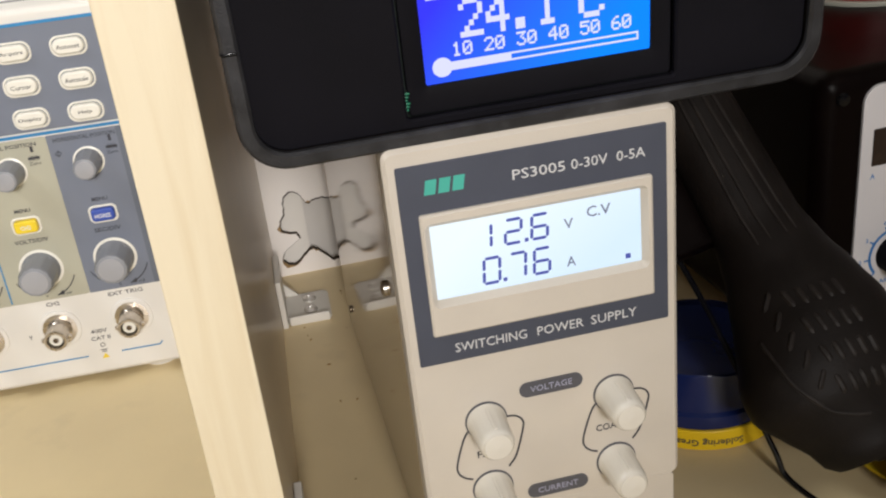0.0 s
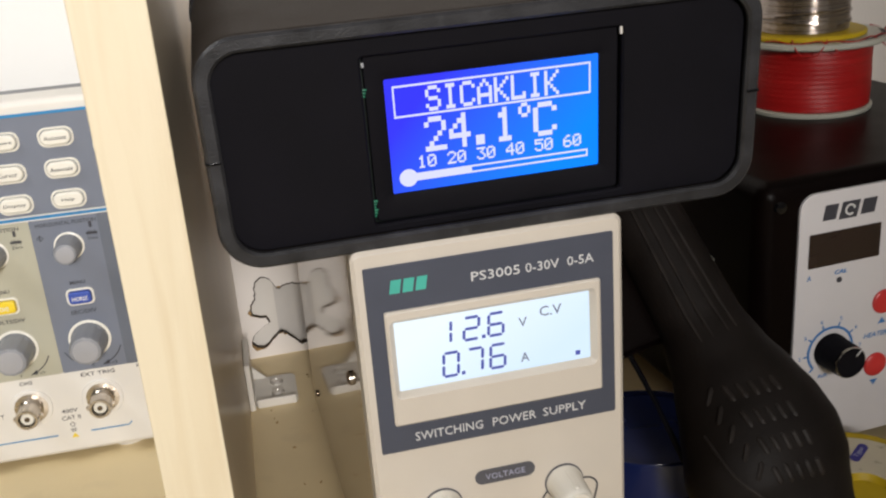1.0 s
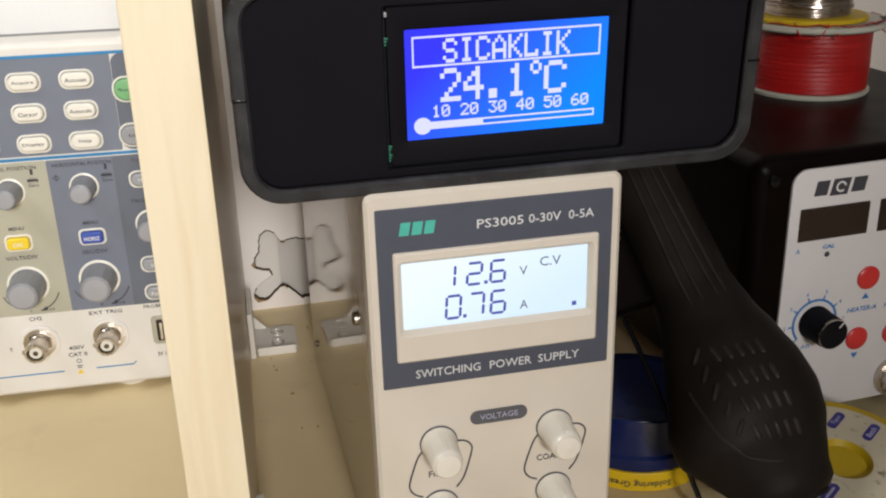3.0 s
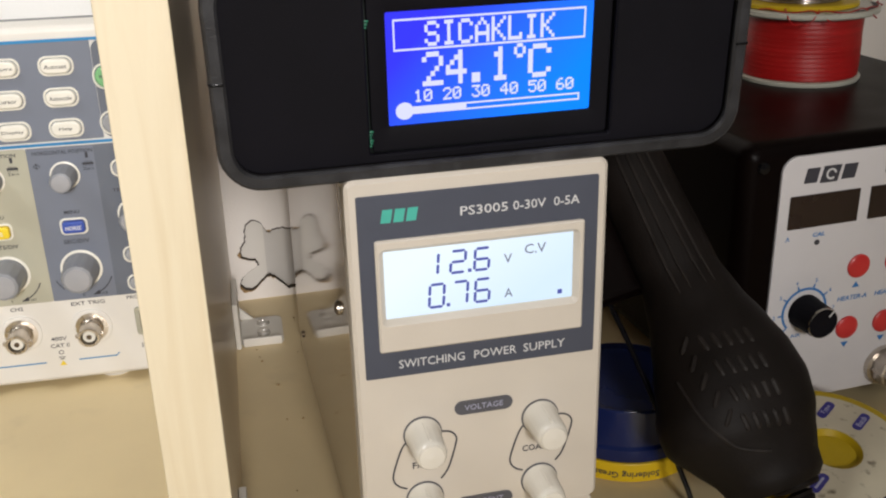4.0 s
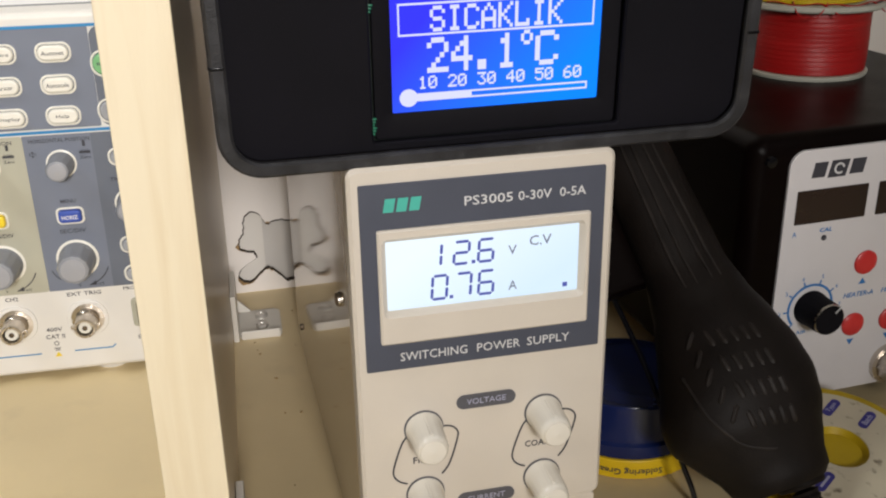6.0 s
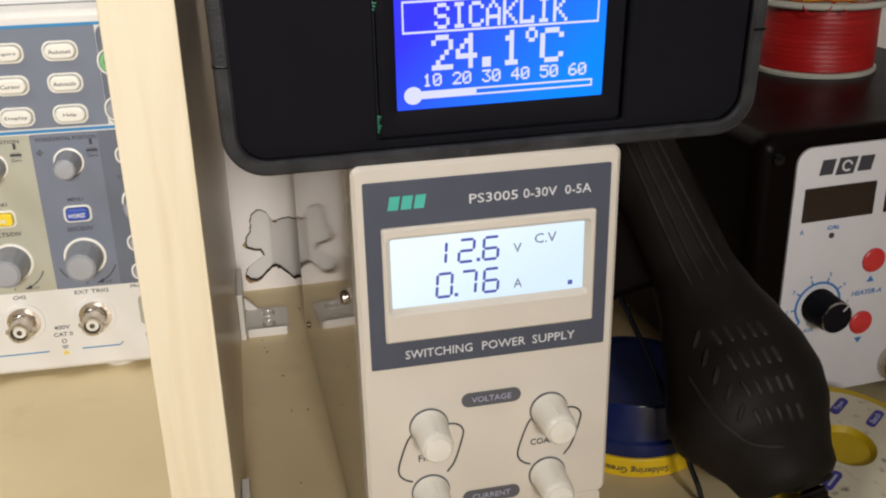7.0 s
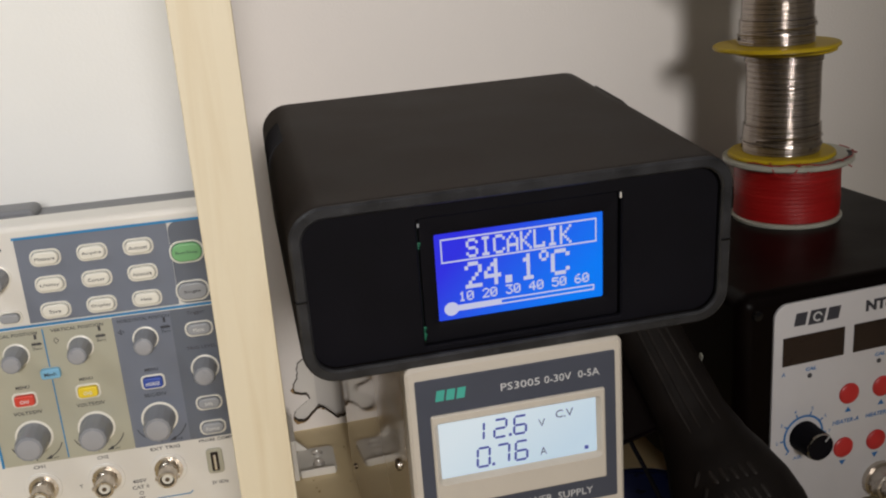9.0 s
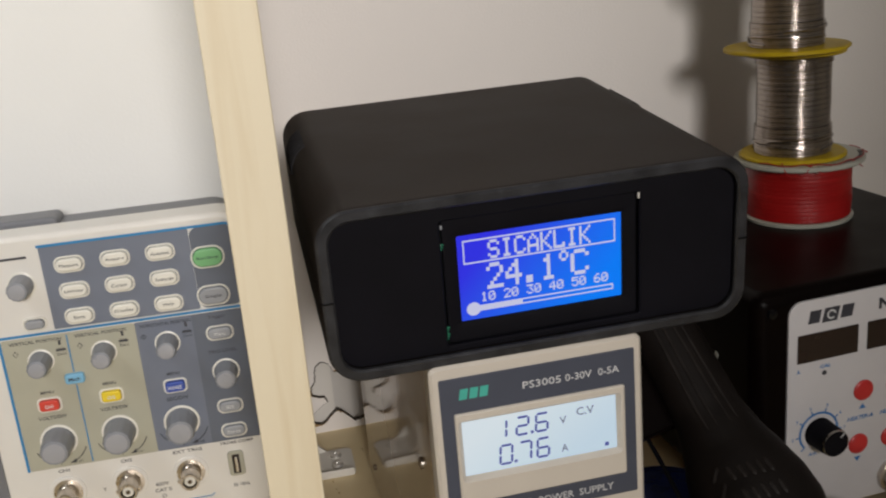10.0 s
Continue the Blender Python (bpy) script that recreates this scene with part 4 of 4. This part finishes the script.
def soldering_station():
    s = thing("soldering_station", pose(0.1744, 0.0697, 0.0051, 0, 0, 3.2) @ Matrix.Diagonal((1.018, 1.0, 0.988, 1.0)), "black soldering station with white front, red keys, dark displays", "soldering station")
    W, T = 0.168, 0.1312
    part("case", block(0, W, 0, 0.185, 0.005, T, 0.0075, 4), M_STATION, s, "black painted steel case")
    for x in (0.02, W - 0.02):
        for y in (0.02, 0.165):
            part("foot", lathe([(0.008, -0.0052), (0.009, 0.006), (0, 0.006)], 20, Matrix.Translation((x, y, 0))), M_RUBBER, s, "black rubber foot")
    Y = -0.0012
    face = part("front_plate", plate(0.0170 + 0.0690, 0.0655, 0.1380, 0.1190, 0.007, Y, 0.001, 0.0004), M_STATION_FACE, s, "white printed front plate")
    for cx in (0.0390, 0.0785):
        part("display", plate(cx, 0.0999, 0.0342, 0.0151, 0.0004, Y - 0.0003, 0.0), M_SMOKE, face, "dark unlit display window")
        part("hole", lathe([(0.0013, 0), (0.0013, 0.0002), (0, 0.0002)], 16, facing(cx - 0.0015, Y, 0.0848)), M_INK, face)
        part("lettering", letters("CAL", cx - 0.0010, 0.0885, 0.0060, 0.0019, Y, 0.03, 0.2), M_BLUE_INK, face)
    part("lettering", letters("A", 0.0228, 0.0880, 0.0020, 0.0023, Y), M_BLUE_INK, face)
    # maker's mark as plain shapes, model number beside it
    part("logo", slab(0.0312, 0.1160, 0.0062, 0.0066, Y, skew=0.0006), M_INK, face)
    part("logo", slab(0.0402, 0.1158, 0.0085, 0.0074, Y, skew=0.0008), M_INK, face)
    part("logo_ring", line_print(arc(0.0404, 0.1158, 0.0021, 10, 310), 0.0008, Y - 0.00016), M_WHITE_INK, face)
    part("logo", slab(0.0494, 0.1160, 0.0066, 0.0066, Y, skew=0.0006), M_INK, face)
    part("lettering", letters("NT-917", 0.0810, 0.1160, 0.0270, 0.0062, Y, 0.05), M_INK, face)
    for x, t in ((0.0606, "HEATER-A"), (0.0800, "HEATER-B")):
        red_button(s, x, 0.0701, Y)
        red_button(s, x - 0.0017, 0.0398, Y, -1)
        part("lettering", letters(t, x - 0.001, 0.0548, 0.0152, 0.0023, Y, 0.01, 0.2), M_BLUE_INK, face)
    kx, kz = 0.0354, 0.0520
    part("scale", line_print(arc(kx, kz, 0.0108, -20, 222, 40), 0.0011, Y), M_BLUE_INK, face)
    for i in range(8):
        a = radians(222 - i * 262 / 7)
        part("tick", line_print([(kx + 0.0108 * math.cos(a), kz + 0.0108 * math.sin(a)), (kx + 0.0132 * math.cos(a), kz + 0.0132 * math.sin(a))], 0.0007, Y), M_BLUE_INK, face)
        if 0 < i < 7:
            part("lettering", letters(str(i + 1), kx + 0.0150 * math.cos(a), kz + 0.0150 * math.sin(a), 0.0010, 0.0018, Y), M_BLUE_INK, face)
    part("lettering", letters("AIR", kx - 0.0030, kz - 0.0118, 0.0050, 0.0018, Y), M_BLUE_INK, face)
    r = 0.0076
    kn = part("knob", lathe([(r * 1.05, 0), (r * 1.05, 0.002), (r, 0.003), (r * 0.96, 0.0127), (r * 0.90, 0.0135), (r * 0.84, 0.0135), (0, 0.0132)], 40, facing(kx, Y, kz), wob=lambda a, h: 1 + (0.02 * math.cos(24 * a) if 0.002 < h < 0.0132 else 0)), M_BLACK_FRONT, s, "black ribbed knob")
    part("rim", lathe([(r * 0.955, 0.0128), (r * 0.93, 0.0135), (r * 0.90, 0.0137), (r * 0.88, 0.0134)], 40, facing(kx, Y, kz), caps=(False, False)), M_STEEL, kn, "bright rim line")
    part("pointer", line_print([(kx + 0.0025, kz + 0.0028), (kx + 0.0048, kz + 0.0052)], 0.0006, Y - 0.0135), M_WHITE_INK, kn)
    so = part("iron_socket", lathe([(0.0098, 0), (0.0098, 0.0025), (0.0082, 0.003), (0.0082, 0.010), (0.0072, 0.0105), (0.0072, 0.021), (0.0058, 0.0215), (0.0056, 0.028), (0, 0.028)], 32, facing(0.0815, Y, 0.0165), wob=lambda a, h: 1 + (0.03 * math.cos(20 * a) if 0.0028 < h < 0.0104 else 0)), M_BNC, s, "round nickel cable connector")
    # brushed label on the case's side
    tag = block(-0.0004, 0.0002, -0.0014, 0.0014, -0.0105, 0.0105)
    bmesh.ops.transform(tag, matrix=pose(0, 0.0385, 0.0800, 25, 0, 0), verts=tag.verts)
    part("side_label", tag, M_FLANGE, s, "pale sticker on the side")
    part("screw", lathe([(0.0028, 0), (0.0024, 0.0010), (0, 0.0013)], 20, facing(0.0085, 0.0, 0.1215)), M_GLOSS_BLACK, s)


soldering_station()


# ---- spools on the station ----
SPOOL_X, SPOOL_Y, TOP = 0.2672, 0.1815, 0.1347


def wire_spool():
    s = thing("wire_spool", pose(SPOOL_X, SPOOL_Y, TOP), "spool of thin red wire with pale plastic flanges", "wire spool")
    part("lower_flange", lathe([(0.0305, 0), (0.0310, 0.0008), (0.0310, 0.0020), (0.0300, 0.0026), (0, 0.0026)], 64), M_FLANGE, s)
    prof = [(0.027, 0.0026)]
    for i in range(40):
        h = 0.0028 + 0.0305 * i / 39
        prof.append((0.0297 + 0.00008 * math.sin(i * 2.1) + (0.00004 if i % 2 else -0.00004), h))
    prof.append((0.027, 0.0335))
    part("winding", lathe(prof, 72, wob=lambda a, h: 1 + 0.006 * math.sin(3 * a + h * 260)), M_RED_WIRE, s, "wound thin red wire")
    part("upper_flange", lathe([(0.0300, 0.0335), (0.0358, 0.0340), (0.0365, 0.0348), (0.0365, 0.0366), (0.0356, 0.0372), (0, 0.0372)], 64), M_FLANGE, s, "pale translucent flange")
    for k in range(16):
        a = radians(262 + k * 5.2)
        m = Matrix.Translation((0.0336 * math.cos(a), 0.0336 * math.sin(a), 0.0372)) @ Matrix.Rotation(a + radians(90), 4, "Z") @ Matrix.Rotation(radians(-90), 4, "X")
        bm = slab(0, 0, 0.0012 + 0.0006 * (k % 3), 0.0022, 0.0)
        bmesh.ops.transform(bm, matrix=m, verts=bm.verts)
        part("printed_bar", bm, M_INK, s)
    for a0, r, h in ((200, 0.0345, 0.0378), (245, 0.0348, 0.0378), (290, 0.0350, 0.0380)):
        pts = [(r * math.cos(radians(a0 + k * 9)), r * math.sin(radians(a0 + k * 9)), h + 0.0006 * math.sin(k * 1.7)) for k in range(6)]
        pts.append((0.0372 * math.cos(radians(a0 + 58)), 0.0372 * math.sin(radians(a0 + 58)), 0.0330))
        part("loose_wire", tube(curve(pts, 3), 0.00035, 6), M_RED_WIRE, s, "loose strand of red wire")
    for j in (1, 4):
        a0, reach = (205, 222, 238, 262, 335, 352)[j], (0.0362, 0.0372, 0.0368, 0.0371, 0.0385, 0.0392)[j]
        pts = [(reach * (1 - 0.10 * (k in (0, 6))) * math.cos(radians(a0 + k * 4.5)), reach * (1 - 0.10 * (k in (0, 6))) * math.sin(radians(a0 + k * 4.5)), 0.0384 - 0.0045 * math.sin(k * math.pi / 6) * (1 + 0.5 * (j % 2)) + 0.0008 * math.sin(k * 2.3 + j)) for k in range(7)]
        part("loose_wire", tube(curve(pts, 3), 0.0003, 6), M_RED_WIRE, s, "loose strand of red wire")


def solder_spool(z, x, y, r, h, label, turn, low=0.0300, high=0.0280):
    s = thing("solder_spool", pose(x, y, z, 0, 0, turn), label, "solder spool", "solder spools")
    def flange(name, h0, fr):
        part(name, lathe([(fr - 0.0012, h0), (fr, h0 + 0.0006), (fr, h0 + 0.0020), (fr - 0.0010, h0 + 0.0027), (0.0, h0 + 0.0027)], 64, wob=lambda a, q: 1 - 0.035 * max(0.0, math.cos(3 * a)) ** 6), M_YELLOW, s, "yellow plastic flange")
    flange("lower_flange", 0.0, low)
    n = int(h / 0.0009)
    prof = [(r * 0.8, 0.0027)]
    for i in range(n):
        q = i / (n - 1)
        step = 0.0010 if q < 0.28 else (0.0 if q < 0.93 else 0.0008)
        for k, d in ((0.0, -0.00024), (0.25, -0.00005), (0.5, 0.0), (0.75, -0.00005)):
            prof.append((r + step + d + 0.00005 * math.sin(i * 1.9), 0.0028 + (h - 0.0002) * (i + k) / n))
    prof.append((r * 0.8, 0.0027 + h))
    part("winding", lathe(prof, 56, wob=lambda a, q: 1 + 0.004 * math.sin(2 * a + q * 300)), M_SOLDER, s, "wound grey solder wire")
    flange("upper_flange", 0.0027 + h, high)
    for j in range(7):
        a0, z0 = j * 53, 0.006 + 0.0017 * (j % 5)
        pts = [((r + 0.0014) * math.cos(radians(a0 + k * 16)), (r + 0.0014) * math.sin(radians(a0 + k * 16)), z0 + 0.0004 * k * (1 if j % 2 else -0.4)) for k in range(9)]
        part("loose_turn", tube(curve(pts, 3), 0.00055, 6), M_SOLDER, s, "loose turn of solder wire")
    return s


wire_spool()
solder_spool(TOP + 0.0372, SPOOL_X - 0.0045, SPOOL_Y, 0.0206, 0.0560, "full spool of solder wire with yellow flanges", 20)
solder_spool(TOP + 0.0372 + 0.0614, SPOOL_X - 0.0095, SPOOL_Y, 0.0195, 0.0480, "smaller spool of solder wire with yellow flanges", 75, 0.0345, 0.0345)


# ---- hot air handle ----
def gun_radius(s):
    pts = ((0.0, 0.0160), (0.0012, 0.0184), (0.004, 0.0192), (0.009, 0.0200), (0.016, 0.0228), (0.027, 0.0278), (0.038, 0.0298), (0.050, 0.0285), (0.062, 0.0250), (0.076, 0.0202), (0.090, 0.0172), (0.125, 0.0165), (0.156, 0.0160), (0.162, 0.0125))
    for (a, ra), (b, rb) in zip(pts, pts[1:]):
        if s <= b:
            k = (s - a) / (b - a)
            return ra + (rb - ra) * (k * k * (3 - 2 * k) * 0.4 + k * 0.6)
    return pts[-1][1]


def hot_air_handle():
    low, high = Vector((0.1596, -0.0005, 0.0217)), Vector((0.1322, 0.0885, 0.1236))
    zx = (high - low).normalized()
    xx = (Vector((1, 0, 0)) - zx * zx.x).normalized()
    yx = zx.cross(xx)
    m = Matrix.Translation(low) @ Matrix((xx, yx, zx)).transposed().to_4x4()
    g = thing("hot_air_handle", m, "black rubber hot air gun handle leaning beside the power supply", "hot air gun")
    flat = 0.84
    prof = [(gun_radius(0.162 * i / 54), 0.162 * i / 54) for i in range(55)]
    def bulge(a, h):
        return 1 + 0.30 * max(0.0, -math.cos(a)) ** 1.4 * math.exp(-((h - 0.024) / 0.019) ** 2)
    part("body", lathe(prof, 48, Matrix.Diagonal((1, flat, 1, 1)), wob=bulge), M_RUBBER, g, "matt black bulbous handle")
    part("collar", lathe([(0.0128, 0.158), (0.0128, 0.168), (0.0105, 0.170), (0, 0.170)], 32), M_GLOSS_BLACK, g)
    off = Matrix.Translation((0.0050, -0.0020, 0))
    part("end_boss", lathe([(0.0088, 0.002), (0.0092, -0.0012), (0.0086, -0.0022), (0.0062, -0.0026), (0, -0.0026)], 28, off), M_RUBBER, g, "round boss at the cable end")
    part("strain_relief", lathe([(0.0, -0.020), (0.0038, -0.020)] + [(0.0042 + 0.00004 * k + (0.0006 if k % 2 else 0.0), -0.0195 + 0.0012 * k) for k in range(14)] + [(0, -0.002)], 24, off), M_RUBBER, g, "ribbed cable sleeve")

    def on(x, s, lift=0.0):
        r, lo, hi = gun_radius(s), math.pi, 2 * math.pi
        for _ in range(24):
            a = (lo + hi) / 2
            lo, hi = (a, hi) if r * bulge(a, s) * math.cos(a) < x else (lo, a)
        return Vector((x, flat * r * bulge(lo, s) * math.sin(lo) - lift, s))

    def bar(x0, s0, x1, s1, r, lift=0.0, name="vent_rib"):
        pts = [on(x0 + (x1 - x0) * k / 6, s0 + (s1 - s0) * k / 6, lift) for k in range(7)]
        part(name, tube(pts, lambda q: r * (0.45 if q in (0, 1) else 1), 8), M_RIB, g)
    for x0, x1 in ((-0.0103, -0.0088), (-0.0060, -0.0052), (0.0005, -0.0011), (0.0046, 0.0028)):
        bar(x0, 0.081, x1, 0.150, 0.0008, -0.0002, "grip_rib")
    for j in range(4):
        for i in range(5):
            s, x = 0.0632 - j * 0.0106 - i * 0.0008, -0.0132 + i * 0.0041 - j * 0.0002
            bar(x, s, x + 0.0005, s - 0.0072, 0.0014, -0.0008)
    for j in range(5):
        s, x = 0.0645 - j * 0.0076, -0.0182 - 0.0014 * math.sin(j * 0.78)
        bar(x + 0.0020, s, x - 0.0022, s - 0.0056, 0.0011, -0.0005)
    hang = bmesh.new()
    block(-0.036, -0.008, 0.002, 0.016, 0.090, 0.150, 0.003, bm=hang)
    part("hanger", hang, M_STATION, g, "black plastic hanger beside the handle")
    # moulded step of the end cap
    pts = [on(p[0], p[2], -0.0003) for p in curve([(-0.0262, 0, 0.0500), (-0.0264, 0, 0.0345), (-0.0205, 0, 0.0225), (-0.0128, 0, 0.0172), (-0.0070, 0, 0.0150)], 6)]
    part("cap_seam", tube(pts, 0.0008, 8), M_RIB, g)
    return m @ Vector((0.0050, -0.0020, -0.019)), zx


LOW, AXIS = hot_air_handle()
e = LOW
cable = tagged(finish("air_gun_cable", tube(curve([e, e + Vector((0.004, -0.006, -0.003)), (0.1790, -0.034, 0.0040), (0.1950, -0.060, 0.0032), (0.2400, -0.120, 0.0032), (0.30, -0.20, 0.0032)], 8), 0.0032, 12), M_RUBBER), "black cable from the hot air handle lying on desk", "cable")
tagged(finish("thin_cable", tube(curve([(0.100, 0.175, 0.0012), (0.103, 0.140, 0.062), (0.1084, 0.088, 0.0909), (0.1172, 0.061, 0.0699), (0.1239, 0.0365, 0.0432), (0.1326, 0.0230, 0.0131), (0.1375, 0.0150, 0.0012), (0.150, -0.03, 0.0012), (0.17, -0.12, 0.0012)], 8), 0.0011, 10), M_GLOSS_BLACK), "thin black cable hanging down onto the desk", "cable")


# ---- flux tin ----
def flux_tin():
    t = thing("flux_tin", pose(0.1292, 0.0780, 0), "round blue tin with yellow band, standing upside down", "tin")
    part("lid", lathe([(0.0325, 0.0), (0.0335, 0.0006), (0.0335, 0.0080), (0.0330, 0.0090), (0.0300, 0.0093), (0, 0.0093)], 72), M_TIN_YELLOW, t, "yellow lid band")
    part("body", lathe([(0.0320, 0.0091), (0.0326, 0.0110), (0.0326, 0.0150), (0.0314, 0.0164), (0.0312, 0.0318), (0.0306, 0.0330), (0.0290, 0.0330), (0.0284, 0.0318), (0, 0.0318)], 72), M_TIN_BLUE, t, "dark blue painted tin")
    bm = letters("Soldering Grease", 0, 0, 0.0300, 0.0038, 0.0, 0.01)
    for v in bm.verts:
        a = radians(-90) + (-v.co.x) / 0.0336 - 0.36
        r = 0.03352 - v.co.y
        v.co = Vector((r * math.cos(a), r * math.sin(a), 0.0043 - v.co.z))
    part("lettering", bm, M_INK, t)


flux_tin()


# ---- solder reel on the desk ----
def solder_reel():
    tilt = 12.0
    r = thing("solder_reel", pose(0.1966, 0.0243, 0.0008, tilt, 0, 0) @ Matrix.Translation((0, 0.0, 0.0066)), "yellow solder reel with stained paper label, tilted on desk", "solder reel")
    R, H = 0.0358, 0.0125
    part("lower_flange", lathe([(R - 0.0008, 0), (R, 0.0005), (R, 0.0018), (R - 0.0008, 0.0023), (0, 0.0023)], 64), M_YELLOW, r)
    part("winding", lathe([(0.022, 0.0023), (0.0225, 0.004), (0.0225, H - 0.0075), (0.022, H - 0.0070)], 48), M_SOLDER, r, "grey solder wire")
    part("upper_flange", lathe([(0.0, H - 0.0023), (R - 0.0008, H - 0.0023), (R, H - 0.0018), (R, H - 0.0006), (R - 0.0009, H), (0.0113, H), (0.0106, H - 0.0008), (0.0088, H - 0.0034), (0.005, H - 0.0046), (0.0, H - 0.0048)], 64), M_YELLOW, r, "yellow plastic flange")
    part("label_paper", lathe([(0.0115, H + 0.0000), (0.0115, H + 0.00025), (R - 0.0042, H + 0.00025), (R - 0.0042, H + 0.0000)], 64, caps=(False, False)), M_LABEL, r, "stained cream paper label")
    for a, s in ((66, "Type"), (29, "Batch"), (224, "")):
        x, z = 0.0228 * math.cos(radians(a)), 0.0228 * math.sin(radians(a))
        turn = Matrix.Translation((x, z, H + 0.0003)) @ Matrix.Rotation(radians(34), 4, "Z") @ Matrix.Rotation(radians(-90), 4, "X")
        bm = plate(0, 0, 0.0122, 0.0040, 0.0019, -0.0001, 0.0)
        bmesh.ops.transform(bm, matrix=turn, verts=bm.verts)
        p = part("caption", bm, M_CAPTION, r, "dark blue caption capsule")
        bm = letters(s, 0, 0, 0.0068, 0.0024, -0.0001) if s else slab(0, 0, 0.0075, 0.0009, -0.0001)
        bmesh.ops.transform(bm, matrix=turn, verts=bm.verts)
        part("lettering", bm, M_CAPTION_INK, p)
    for k in range(12):
        a = radians(272 + 8.5 * k)
        turn = Matrix.Translation((0.0288 * math.cos(a), 0.0288 * math.sin(a), H + 0.0003)) @ Matrix.Rotation(a + radians(90), 4, "Z") @ Matrix.Rotation(radians(-90), 4, "X")
        bm = slab(0, 0, 0.0030 - 0.0010 * (k % 3 == 2), 0.0013, 0.0)
        bmesh.ops.transform(bm, matrix=turn, verts=bm.verts)
        part("printed_bar", bm, M_INK, r)


solder_reel()


# ---- crumbs on the desk ----
crumbs = bmesh.new()
for i in range(10):
    x, y = -0.034 + 0.036 * random.random(), 0.06 + 0.19 * random.random()
    k = 0.00022 + 0.0005 * random.random() ** 2
    bmesh.ops.create_icosphere(crumbs, subdivisions=1, radius=k, matrix=Matrix.Translation((x, y, k * 0.7)) @ Matrix.Rotation(random.random() * 6, 4, "Z") @ Matrix.Diagonal((1.8, 0.8, 0.7, 1)))
tagged(finish("crumbs", crumbs, M_CHIP), "scattered dark crumbs on the desk by the panel", "crumbs", kind="stuff")
